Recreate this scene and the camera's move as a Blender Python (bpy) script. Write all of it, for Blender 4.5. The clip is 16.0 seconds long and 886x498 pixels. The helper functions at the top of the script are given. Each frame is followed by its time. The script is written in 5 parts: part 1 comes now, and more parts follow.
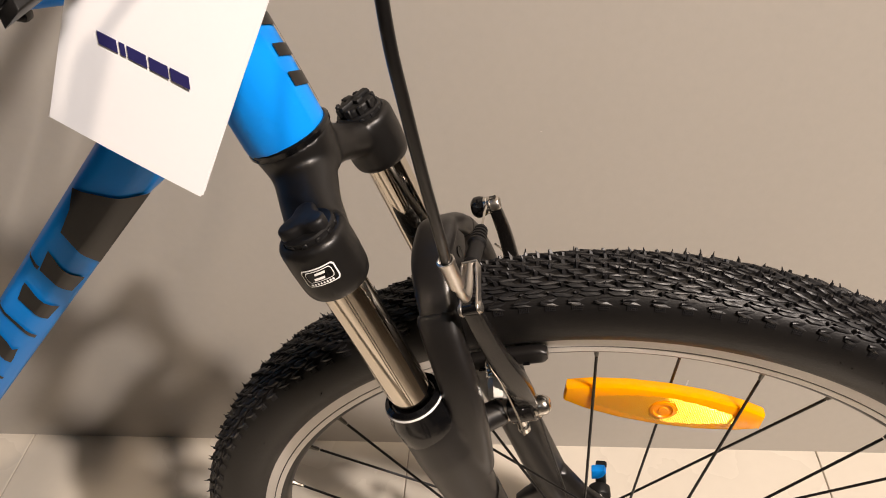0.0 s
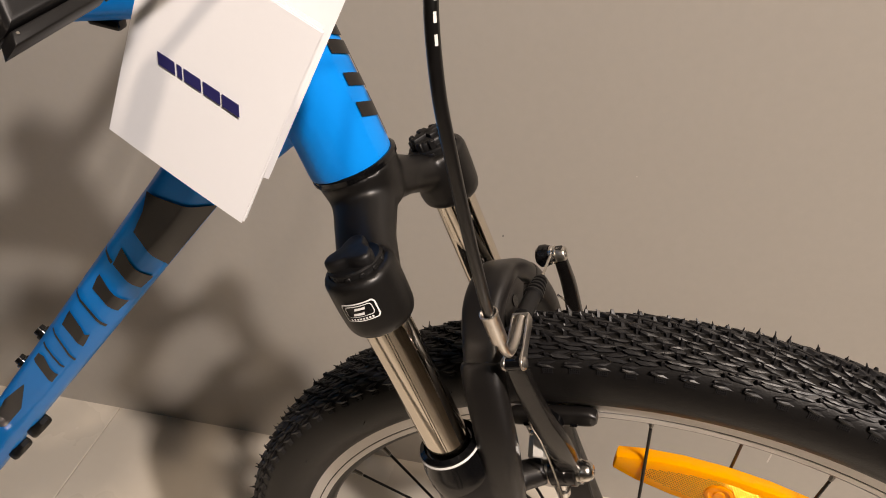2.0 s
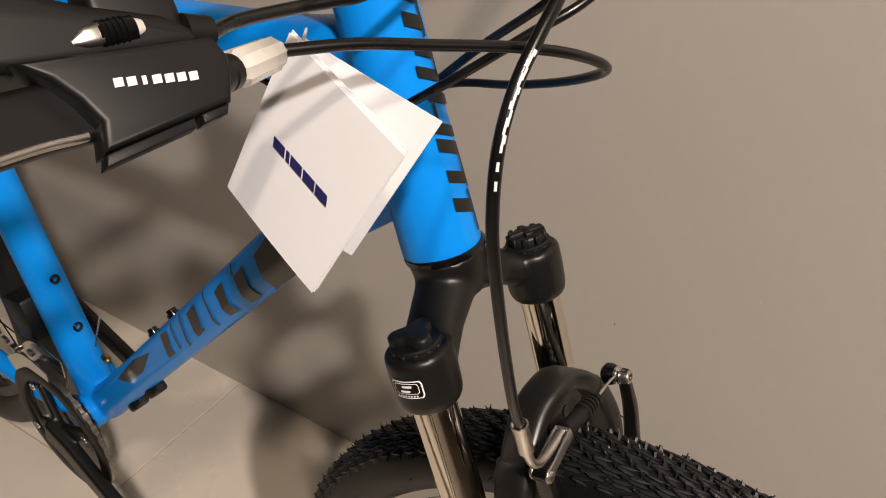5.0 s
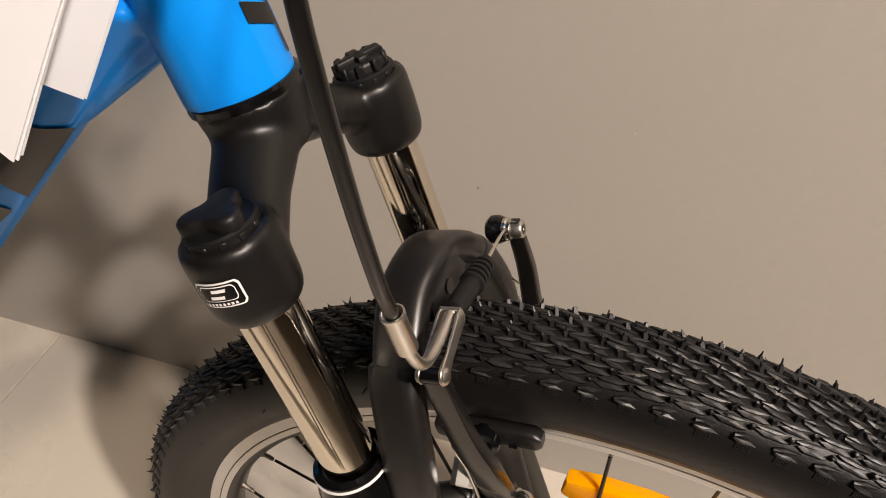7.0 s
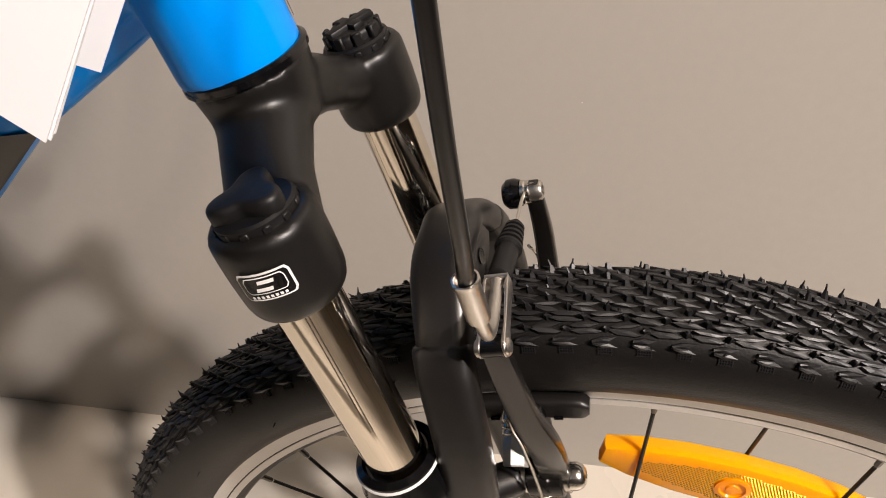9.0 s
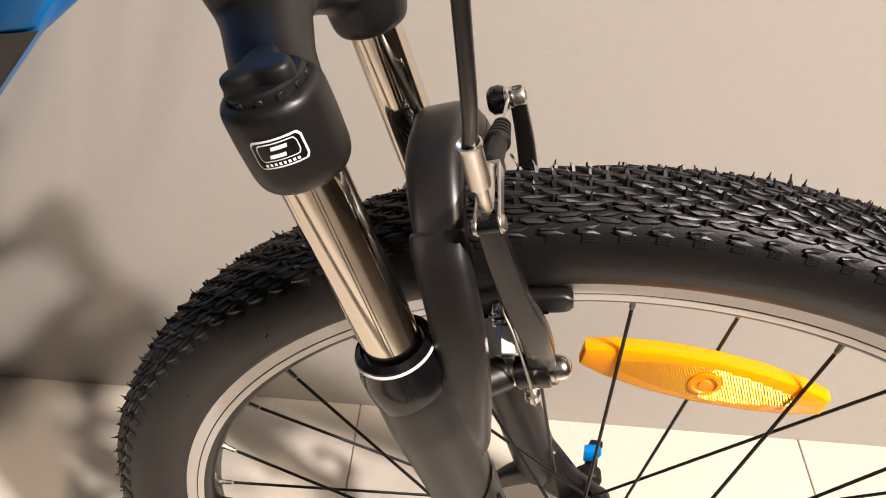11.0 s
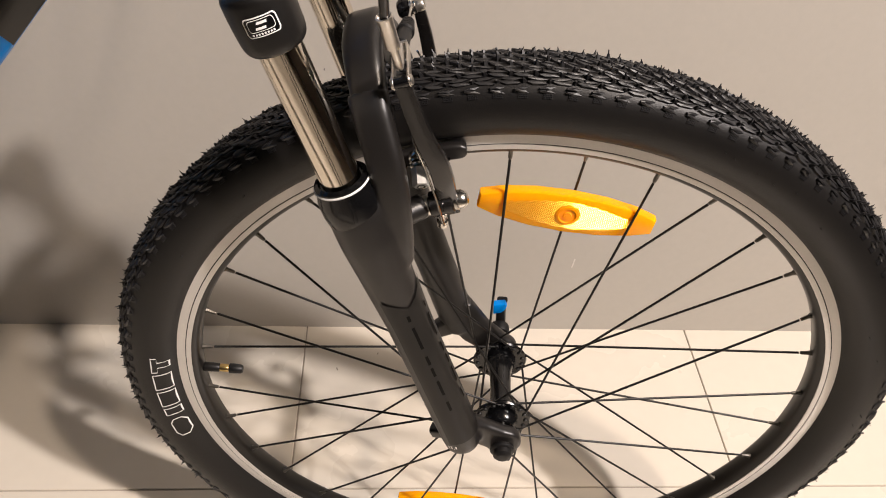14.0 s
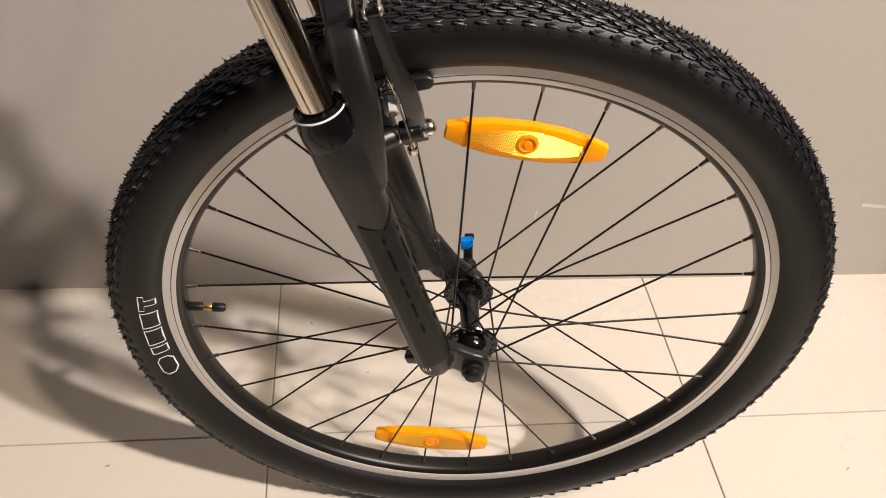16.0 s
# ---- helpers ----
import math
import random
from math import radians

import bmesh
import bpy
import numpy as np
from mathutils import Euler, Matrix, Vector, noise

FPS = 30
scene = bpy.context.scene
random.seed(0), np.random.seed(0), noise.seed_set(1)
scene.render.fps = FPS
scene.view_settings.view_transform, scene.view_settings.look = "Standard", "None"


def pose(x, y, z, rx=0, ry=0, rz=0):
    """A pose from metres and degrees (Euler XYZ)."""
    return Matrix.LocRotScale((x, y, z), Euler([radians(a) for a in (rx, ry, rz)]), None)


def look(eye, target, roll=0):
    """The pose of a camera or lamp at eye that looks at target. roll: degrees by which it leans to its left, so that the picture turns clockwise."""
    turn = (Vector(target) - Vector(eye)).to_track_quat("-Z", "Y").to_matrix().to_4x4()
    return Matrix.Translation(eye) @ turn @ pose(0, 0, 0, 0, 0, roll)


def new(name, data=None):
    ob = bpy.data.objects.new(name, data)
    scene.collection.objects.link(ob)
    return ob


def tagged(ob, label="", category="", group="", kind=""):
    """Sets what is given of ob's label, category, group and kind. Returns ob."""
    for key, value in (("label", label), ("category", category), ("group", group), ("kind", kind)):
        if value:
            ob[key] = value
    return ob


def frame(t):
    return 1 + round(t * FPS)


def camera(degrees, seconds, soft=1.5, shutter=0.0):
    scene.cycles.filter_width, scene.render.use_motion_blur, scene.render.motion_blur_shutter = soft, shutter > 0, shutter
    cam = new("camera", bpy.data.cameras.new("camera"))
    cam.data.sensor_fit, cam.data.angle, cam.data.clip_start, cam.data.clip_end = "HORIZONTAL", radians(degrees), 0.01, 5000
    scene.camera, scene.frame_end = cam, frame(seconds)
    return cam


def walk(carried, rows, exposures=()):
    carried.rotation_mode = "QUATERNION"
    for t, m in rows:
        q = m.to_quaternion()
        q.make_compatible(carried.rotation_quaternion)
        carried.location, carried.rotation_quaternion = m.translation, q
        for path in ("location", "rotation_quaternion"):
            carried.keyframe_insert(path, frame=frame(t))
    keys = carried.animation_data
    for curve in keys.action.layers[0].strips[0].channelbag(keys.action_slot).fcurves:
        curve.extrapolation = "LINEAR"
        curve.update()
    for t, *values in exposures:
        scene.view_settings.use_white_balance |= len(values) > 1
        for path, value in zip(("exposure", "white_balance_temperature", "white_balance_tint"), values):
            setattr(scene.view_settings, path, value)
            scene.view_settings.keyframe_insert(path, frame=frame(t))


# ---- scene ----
cam = camera(58.99, 16.0, soft=1.0)
ROWS = [
    (0.0, -0.0562, -0.3571, 0.9939, 50.246, 2.803, 7.868),
    (0.5, -0.0587, -0.3335, 0.9918, 50.671, 3.445, 10.136),
    (1.0, -0.0568, -0.3267, 0.9901, 50.425, 3.696, 12.499),
    (1.5, -0.0493, -0.3326, 0.9936, 51.959, 3.042, 16.579),
    (2.0, -0.0328, -0.3312, 0.9959, 51.923, 2.229, 18.279),
    (2.5, -0.0273, -0.3214, 0.9931, 51.280, -1.194, 25.034),
    (3.0, -0.0169, -0.3117, 1.0075, 52.370, -2.239, 30.559),
    (3.2, -0.0067, -0.3143, 1.0178, 52.853, -2.012, 32.785),
    (5.3, 0.0110, -0.3078, 1.0402, 54.177, -1.700, 35.775),
    (5.5, 0.0122, -0.3030, 1.0266, 53.076, -1.586, 34.081),
    (6.0, 0.0078, -0.2804, 0.9928, 50.542, -1.574, 31.038),
    (6.5, -0.0093, -0.2471, 0.9680, 47.915, -0.826, 26.902),
    (7.0, -0.0300, -0.2325, 0.9402, 47.307, -1.484, 21.404),
    (7.5, -0.0443, -0.2238, 0.9326, 48.017, -1.088, 16.314),
    (8.0, -0.0554, -0.2276, 0.9230, 47.666, -0.440, 14.107),
    (8.5, -0.0741, -0.2310, 0.9225, 47.625, -1.381, 11.084),
    (8.7, -0.0784, -0.2359, 0.9194, 48.124, -1.008, 11.322),
    (10.8, -0.0955, -0.2763, 0.8885, 47.820, -2.941, 8.325),
    (11.0, -0.0928, -0.2845, 0.8910, 47.812, -2.682, 7.902),
    (11.5, -0.0879, -0.3085, 0.8919, 47.378, -2.124, 7.695),
    (12.0, -0.0804, -0.3332, 0.8984, 46.833, -2.020, 7.261),
    (12.5, -0.0724, -0.3723, 0.9162, 46.660, -4.880, 6.333),
    (13.0, -0.0674, -0.4133, 0.9349, 47.445, -4.031, 5.771),
    (13.5, -0.0756, -0.4308, 0.9424, 48.021, -4.190, 3.698),
    (14.0, -0.0763, -0.4459, 0.9339, 46.897, -3.620, 1.860),
    (14.5, -0.0752, -0.4677, 0.9352, 47.513, -3.815, -0.054),
    (15.0, -0.0811, -0.4829, 0.9385, 46.883, -4.405, -0.641),
    (15.5, -0.0800, -0.4984, 0.9355, 46.279, -4.283, -1.350),
    (16.0, -0.0799, -0.5087, 0.9337, 45.857, -4.240, -1.086),
]
walk(cam, [(t, pose(x, y, z, rx, ry, rz)) for t, x, y, z, rx, ry, rz in ROWS],
     exposures=[(t, e, 6750 if t < 8 else 6420, 10) for t, e in ((0.0, -0.26), (0.5, -0.46), (1.5, -0.50), (3.0, -0.62), (5.5, -0.64), (6.5, -0.48), (7.0, -0.44), (7.5, -0.31), (8.5, -0.31), (11.0, 0.2), (12.4, 0.06), (13.0, -0.07), (14.5, -0.13), (16.0, -0.22))])

# ---- light: the shop's two warm ceiling spots, two unseen added lamps and the dim room round them ----
world = bpy.data.worlds.new("world")
scene.world = world
world.use_nodes = True
world.node_tree.nodes["Background"].inputs[0].default_value = (1.0, 0.93, 0.85, 1)
world.node_tree.nodes["Background"].inputs[1].default_value = 0.028


def spot_lamp(at, target, watts, size, colour=(1.0, 0.862, 0.775), cone=60):
    data = bpy.data.lights.new("spot_lamp", "SPOT")
    data.energy, data.shadow_soft_size, data.color = watts, size, colour
    data.spot_size, data.spot_blend = radians(cone), 0.55
    ob = new("spot_lamp", data)
    ob.matrix_world = look(at, target)
    return ob


spot_lamp((1.74, -1.18, 2.75), (-0.44, 0.30, 0.37), 584, 0.065, colour=(1.0, 0.895, 0.845), cone=56)
spot_lamp((0.98, -0.93, 2.75), (-0.06, 0.33, 0.55), 172, 0.065, colour=(1.0, 0.815, 0.66), cone=64)
# unseen soft lamp, put in for the cool ambient light
spot_lamp((-0.90, -2.50, 2.60), (0.00, 0.20, 0.50), 8, 0.45, colour=(0.82, 0.90, 1.0), cone=60)
# added downlight, not seen: brightens the aisle floor for bounce and reflections
spot_lamp((0.35, -1.95, 2.80), (0.35, -1.95, 0.0), 150, 0.10, cone=58)


# ---- materials ----
def material(name, colour, rough=0.5, metal=0.0, grain=0.0, scale=200.0, bump=0.0, stain=0.0, stain_scale=6.0,
             coat=0.0, bump_scale=None, random_value=0.0, second=None, spec=0.5):
    """A principled surface with a fine grain and a broad stain in colour and roughness, and a fine relief."""
    m = bpy.data.materials.new(name)
    m.use_nodes = True
    nt = m.node_tree
    b = nt.nodes["Principled BSDF"]
    b.inputs["Roughness"].default_value, b.inputs["Metallic"].default_value = rough, metal
    b.inputs["Coat Weight"].default_value, b.inputs["Coat Roughness"].default_value = coat, 0.08
    b.inputs["Specular IOR Level"].default_value = spec
    tc = nt.nodes.new("ShaderNodeTexCoord")
    fine = nt.nodes.new("ShaderNodeTexNoise")
    fine.inputs["Scale"].default_value, fine.inputs["Detail"].default_value = scale, 4
    broad = nt.nodes.new("ShaderNodeTexNoise")
    broad.inputs["Scale"].default_value, broad.inputs["Detail"].default_value = stain_scale, 5
    for n in (fine, broad):
        nt.links.new(tc.outputs["Object"], n.inputs["Vector"])
    mix = nt.nodes.new("ShaderNodeMix")
    mix.data_type = "RGBA"
    mix.inputs["A"].default_value = (*colour, 1)
    mix.inputs["B"].default_value = (*(second or [c * 0.72 for c in colour]), 1)
    amount = nt.nodes.new("ShaderNodeMath")
    amount.operation = "MULTIPLY_ADD"
    nt.links.new(fine.outputs["Fac"], amount.inputs[0])
    amount.inputs[1].default_value = grain
    broad_amount = nt.nodes.new("ShaderNodeMath")
    broad_amount.operation = "MULTIPLY"
    nt.links.new(broad.outputs["Fac"], broad_amount.inputs[0])
    broad_amount.inputs[1].default_value = stain
    nt.links.new(broad_amount.outputs[0], amount.inputs[2])
    last = amount.outputs[0]
    if random_value:
        info = nt.nodes.new("ShaderNodeObjectInfo")
        add = nt.nodes.new("ShaderNodeMath")
        add.operation = "MULTIPLY_ADD"
        nt.links.new(info.outputs["Random"], add.inputs[0])
        add.inputs[1].default_value = random_value
        nt.links.new(last, add.inputs[2])
        last = add.outputs[0]
    nt.links.new(last, mix.inputs["Factor"])
    nt.links.new(mix.outputs["Result"], b.inputs["Base Color"])
    if stain:
        ro = nt.nodes.new("ShaderNodeMath")
        ro.operation = "MULTIPLY_ADD"
        nt.links.new(broad.outputs["Fac"], ro.inputs[0])
        ro.inputs[1].default_value, ro.inputs[2].default_value = 0.25 * stain, rough - 0.12 * stain
        nt.links.new(ro.outputs[0], b.inputs["Roughness"])
    if bump:
        rel = fine
        if bump_scale:
            rel = nt.nodes.new("ShaderNodeTexNoise")
            rel.inputs["Scale"].default_value, rel.inputs["Detail"].default_value = bump_scale, 3
            nt.links.new(tc.outputs["Object"], rel.inputs["Vector"])
        bp = nt.nodes.new("ShaderNodeBump")
        bp.inputs["Strength"].default_value, bp.inputs["Distance"].default_value = bump, 0.001
        nt.links.new(rel.outputs["Fac"], bp.inputs["Height"])
        nt.links.new(bp.outputs["Normal"], b.inputs["Normal"])
    return m


WALL = material("grey_wall_paint", (0.47, 0.438, 0.392), 0.55, grain=0.25, scale=90, bump=0.06, stain=0.35, stain_scale=1.6, bump_scale=260)
SHOP = material("dark_shop_paint", (0.20, 0.19, 0.18), 0.6, grain=0.2, stain=0.4, stain_scale=2)
CEILING = material("ceiling_paint", (0.6, 0.58, 0.54), 0.9, stain=0.2)
TILE = material("polished_beige_tile", (0.715, 0.657, 0.56), 0.28, grain=0.25, scale=60, stain=0.55, stain_scale=3.5, bump=0.02, random_value=0.12,
                second=(0.60, 0.54, 0.46))
GROUT = material("tile_grout", (0.40, 0.35, 0.295), 0.9, grain=0.4, scale=150)
RUBBER = material("black_rubber", (0.0036, 0.0034, 0.0036), 0.44, spec=0.29, grain=0.5, scale=300, stain=0.6, stain_scale=14, second=(0.009, 0.0078, 0.0070), bump=0.15, bump_scale=900)
TREAD = material("tread_rubber", (0.0058, 0.0055, 0.0064), 0.44, spec=0.56, grain=0.5, scale=400, stain=0.5, stain_scale=40, second=(0.0115, 0.0108, 0.0114), bump=0.10, bump_scale=1500)
SATIN = material("satin_black_paint", (0.0042, 0.0038, 0.0036), 0.37, spec=0.42, grain=0.3, scale=500, stain=0.5, stain_scale=18, second=(0.0095, 0.0085, 0.0078), bump=0.05, bump_scale=1800)
LOWER = material("matte_black_casting", (0.0085, 0.0076, 0.0072), 0.36, spec=0.55, grain=0.3, scale=500, stain=0.5, stain_scale=18, second=(0.0125, 0.011, 0.0103), bump=0.05, bump_scale=1800)
ARM = material("glossy_black_lever", (0.010, 0.009, 0.0085), 0.20, spec=0.60, grain=0.3, scale=400, stain=0.4, stain_scale=30)
PRINT = material("matte_black_print", (0.0012, 0.0011, 0.0011), 0.6, spec=0.12, grain=0.2)
FILM = material("satin_black_film", (0.0055, 0.0049, 0.0047), 0.36, spec=0.28, grain=0.3, scale=600, stain=0.4, stain_scale=25)
GLOSS = material("gloss_black", (0.004, 0.004, 0.0045), 0.16, grain=0.3, scale=300, stain=0.3)
PLASTIC = material("black_plastic", (0.006, 0.0057, 0.006), 0.46, spec=0.36, grain=0.4, scale=500, bump=0.035, bump_scale=2600, stain=0.3, stain_scale=25)
BLUE = material("blue_gloss_paint", (0.0, 0.265, 0.86), 0.42, spec=0.06, grain=0.12, scale=900, coat=0.36, stain=0.15, stain_scale=10, second=(0.0, 0.22, 0.72))
DECAL = material("charcoal_decal", (0.013, 0.012, 0.0115), 0.36, spec=0.25, coat=0.25, grain=0.2)
CHROME = material("chromed_steel", (0.80, 0.73, 0.63), 0.06, metal=1.0, grain=0.1, stain=0.2, stain_scale=30)
ALLOY = material("brushed_alloy", (0.66, 0.62, 0.57), 0.33, metal=1.0, grain=0.4, scale=700, bump=0.05)
TRACK = material("machined_brake_track", (0.73, 0.70, 0.665), 0.38, metal=0.55, grain=0.5, scale=900, bump=0.08, stain=0.3, stain_scale=30)
NIPPLE = material("nickel_nipple", (0.15, 0.14, 0.125), 0.3, metal=0.9, grain=0.3)
NUT = material("galvanised_nut", (0.74, 0.74, 0.72), 0.30, metal=0.75, grain=0.4, scale=400, bump=0.04)
ZINC = material("zinc_steel", (0.70, 0.67, 0.62), 0.22, metal=1.0, grain=0.3, scale=300)
CHAIN = material("greased_steel", (0.32, 0.30, 0.28), 0.28, metal=1.0, grain=0.6, scale=250)
SPOKE = material("black_spoke", (0.006, 0.0055, 0.0055), 0.38, metal=0.2, grain=0.3)
ANODISED = material("black_anodised_rim", (0.008, 0.007, 0.006), 0.36, metal=0.3, grain=0.4, scale=500, stain=0.4, stain_scale=20)
SCUFF = material("pale_wall_scuff", (0.66, 0.62, 0.57), 0.6, grain=0.5, scale=300)
BRASS = material("brass", (0.62, 0.44, 0.18), 0.28, metal=1.0, grain=0.3)
AMBER = material("amber_reflector", (1.0, 0.37, 0.001), 0.16, spec=0.22, grain=0.25, scale=120, second=(0.90, 0.29, 0.0))
BOSS = material("amber_boss", (1.0, 0.33, 0.0), 0.20, spec=0.25, grain=0.25, scale=120, second=(0.85, 0.25, 0.0))
# yellower than the lens: the reflector's glow is put into the prisms' colour
PRISM = material("amber_prisms", (1.0, 0.54, 0.03), 0.27, metal=0.85, grain=0.6, scale=300, second=(1.0, 0.66, 0.09))
for key, value in (("Subsurface Weight", 0.4), ("Subsurface Scale", 0.02)):
    AMBER.node_tree.nodes["Principled BSDF"].inputs[key].default_value = value
AMBER.node_tree.nodes["Principled BSDF"].inputs["Subsurface Radius"].default_value = (1.0, 0.5, 0.05)
PAPER = material("white_card", (0.92, 0.925, 0.95), 0.55, grain=0.06, scale=400, stain=0.12, stain_scale=20, bump=0.03)
NAVY = material("navy_print", (0.022, 0.020, 0.11), 0.5, grain=0.2)
WHITE = material("white_print", (0.82, 0.81, 0.79), 0.45, grain=0.1)
CLEAR = material("clear_plastic", (0.80, 0.77, 0.70), 0.14, metal=0.25, grain=0.4, scale=200, coat=0.5)
TWINE = material("clear_nylon", (0.55, 0.53, 0.50), 0.3)
HOUSING = material("black_cable_housing", (0.006, 0.0055, 0.0055), 0.28, grain=0.3, stain=0.3, stain_scale=40)


# ---- mesh helpers ----
def part(name, bm, mat, parent, label="", sharp=38):
    """Links a bmesh as one mesh object under a thing or under a part."""
    bmesh.ops.recalc_face_normals(bm, faces=bm.faces)
    me = bpy.data.meshes.new(name)
    bm.to_mesh(me)
    bm.free()
    me.materials.append(mat)
    for p in me.polygons:
        p.use_smooth = True
    me.set_sharp_from_angle(angle=radians(sharp))
    ob = new(name, me)
    ob.parent = parent
    return tagged(ob, label)


def cast(name, bm, mat, parent, label="", voxel=0.0016, rounds=8):
    """A cast or moulded part: overlapping solids melted into one skin."""
    ob = part(name, bm, mat, parent, label, 180)
    r = ob.modifiers.new("melt", "REMESH")
    r.mode, r.voxel_size, r.use_smooth_shade = "VOXEL", voxel, True
    s = ob.modifiers.new("soften", "SMOOTH")
    s.factor, s.iterations = 0.5, rounds
    return ob


def add_rings(bm, rings, closed=False, caps=True):
    """Skins rings of points, each a closed loop."""
    vs = [[bm.verts.new(p) for p in ring] for ring in rings]
    n = len(vs[0])
    pairs = list(zip(vs, vs[1:])) + ([(vs[-1], vs[0])] if closed else [])
    for a, b in pairs:
        for i in range(n):
            bm.faces.new((a[i], a[(i + 1) % n], b[(i + 1) % n], b[i]))
    if caps and not closed:
        bm.faces.new(vs[0])
        bm.faces.new(vs[-1])
    return bm


def lathe(profile, m=Matrix(), segs=32, bm=None, closed=False, caps=True):
    """Turns (radius, height) about local z."""
    bm = bm or bmesh.new()
    rings = [[m @ Vector((max(r, 1e-5) * math.cos(2 * math.pi * i / segs), max(r, 1e-5) * math.sin(2 * math.pi * i / segs), h)) for i in range(segs)]
             for r, h in profile]
    return add_rings(bm, rings, closed, caps)


def spline(points, steps=8):
    """A smooth curve through points."""
    p = [Vector(q) for q in points]
    p = [2 * p[0] - p[1]] + p + [2 * p[-1] - p[-2]]
    out = []
    for a, b, c, d in zip(p, p[1:], p[2:], p[3:]):
        for i in range(steps):
            t = i / steps
            out.append(0.5 * (2 * b + (c - a) * t + (2 * a - 5 * b + 4 * c - d) * t * t + (3 * b - a - 3 * c + d) * t ** 3))
    return out + [p[-2]]


def sweep(path, profile, ref=(0, 0, 1), scales=None, bm=None, caps=True):
    """Carries a closed profile along a path; its first axis keeps near ref. scales: one number or pair a point."""
    bm = bm or bmesh.new()
    path, rings = [Vector(q) for q in path], []
    for i, p in enumerate(path):
        t = (path[min(i + 1, len(path) - 1)] - path[max(i - 1, 0)]).normalized()
        s = Vector(ref)
        s = (s - s.dot(t) * t).normalized()
        w = t.cross(s)
        k = scales[i] if scales else 1.0
        ku, kv = k if isinstance(k, tuple) else (k, k)
        rings.append([p + s * (a * ku) + w * (b * kv) for a, b in profile])
    return add_rings(bm, rings, caps=caps)


def circle(r, n=12):
    return [(r * math.cos(2 * math.pi * i / n), r * math.sin(2 * math.pi * i / n)) for i in range(n)]


def rounded(w, h, r, n=4):
    """A rounded rectangle, w along the first axis."""
    out = []
    for cx, cy, a0 in ((w / 2 - r, h / 2 - r, 0), (-w / 2 + r, h / 2 - r, 90), (-w / 2 + r, -h / 2 + r, 180), (w / 2 - r, -h / 2 + r, 270)):
        out += [(cx + r * math.cos(radians(a0 + 90 * i / n)), cy + r * math.sin(radians(a0 + 90 * i / n))) for i in range(n + 1)]
    return out


def perpendicular(a, b):
    t = (Vector(b) - Vector(a)).normalized()
    return Vector((0, 1, 0)) if abs(t.y) < 0.8 else Vector((0, 0, 1))


def rod(a, b, r, segs=16, r2=None, bm=None):
    """A round bar from a to b."""
    return sweep([a, b], circle(1, segs), perpendicular(a, b), [r, r2 or r], bm)


def along(a, b):
    """A pose at a whose z axis points to b."""
    return Matrix.Translation(Vector(a)) @ (Vector(b) - Vector(a)).to_track_quat("Z", "Y").to_matrix().to_4x4()


def block(sx, sy, sz, m=Matrix(), bevel=0.0, segs=2, bm=None):
    """A box about its middle with rounded edges."""
    own = bmesh.new()
    bmesh.ops.create_cube(own, size=1.0, matrix=Matrix.Diagonal((sx, sy, sz, 1)))
    if bevel:
        bmesh.ops.bevel(own, geom=own.edges[:], offset=bevel, segments=segs, affect="EDGES", profile=0.5)
    own.transform(m)
    if bm is None:
        return own
    me = bpy.data.meshes.new("tmp")
    own.to_mesh(me)
    own.free()
    bm.from_mesh(me)
    bpy.data.meshes.remove(me)
    return bm


def prism(outline, depth, m=Matrix(), bevel=0.0, bm=None, segs=2):
    """A flat outline in local x, y with a thickness along local z."""
    own = bmesh.new()
    vs = [own.verts.new((x, y, -depth / 2)) for x, y in outline]
    f = own.faces.new(vs)
    r = bmesh.ops.extrude_face_region(own, geom=[f])
    bmesh.ops.translate(own, verts=[v for v in r["geom"] if isinstance(v, bmesh.types.BMVert)], vec=(0, 0, depth))
    bmesh.ops.recalc_face_normals(own, faces=own.faces)
    if bevel:
        es = [e for e in own.edges if abs(e.verts[0].co.z - e.verts[1].co.z) < 1e-7]
        bmesh.ops.bevel(own, geom=es, offset=bevel, segments=segs, affect="EDGES", profile=0.5)
    own.transform(m)
    if bm is None:
        return own
    me = bpy.data.meshes.new("tmp")
    own.to_mesh(me)
    own.free()
    bm.from_mesh(me)
    bpy.data.meshes.remove(me)
    return bm


def patch(point, u0, u1, v0, v1, nu=8, nv=8, skew=0.0, bm=None):
    """A thin printed patch on a curved surface: point(u, v) gives places on it."""
    bm = bm or bmesh.new()
    g = [[bm.verts.new(point(u0 + (u1 - u0) * i / nu + skew * j / nv, v0 + (v1 - v0) * j / nv)) for j in range(nv + 1)] for i in range(nu + 1)]
    for i in range(nu):
        for j in range(nv):
            bm.faces.new((g[i][j], g[i + 1][j], g[i + 1][j + 1], g[i][j + 1]))
    return bm


def hexagon(r):
    return circle(r, 6)


# ---- the room: turned a little against the bicycle ----
ROOM = pose(0, 0.3735, 0.0035, 0, 0, 4.3)
JOINT_X, JOINT_Y, SIDE = -0.2553, -0.2777, 0.600
WEST, EAST, SOUTH, TOP = -2.6553, 2.7447, -4.4777, 2.9


def setting(name, bm, mat, label):
    ob = part(name, bm, mat, None)
    ob.matrix_world = ROOM
    return tagged(ob, label, name.split("_")[0], kind="structure")


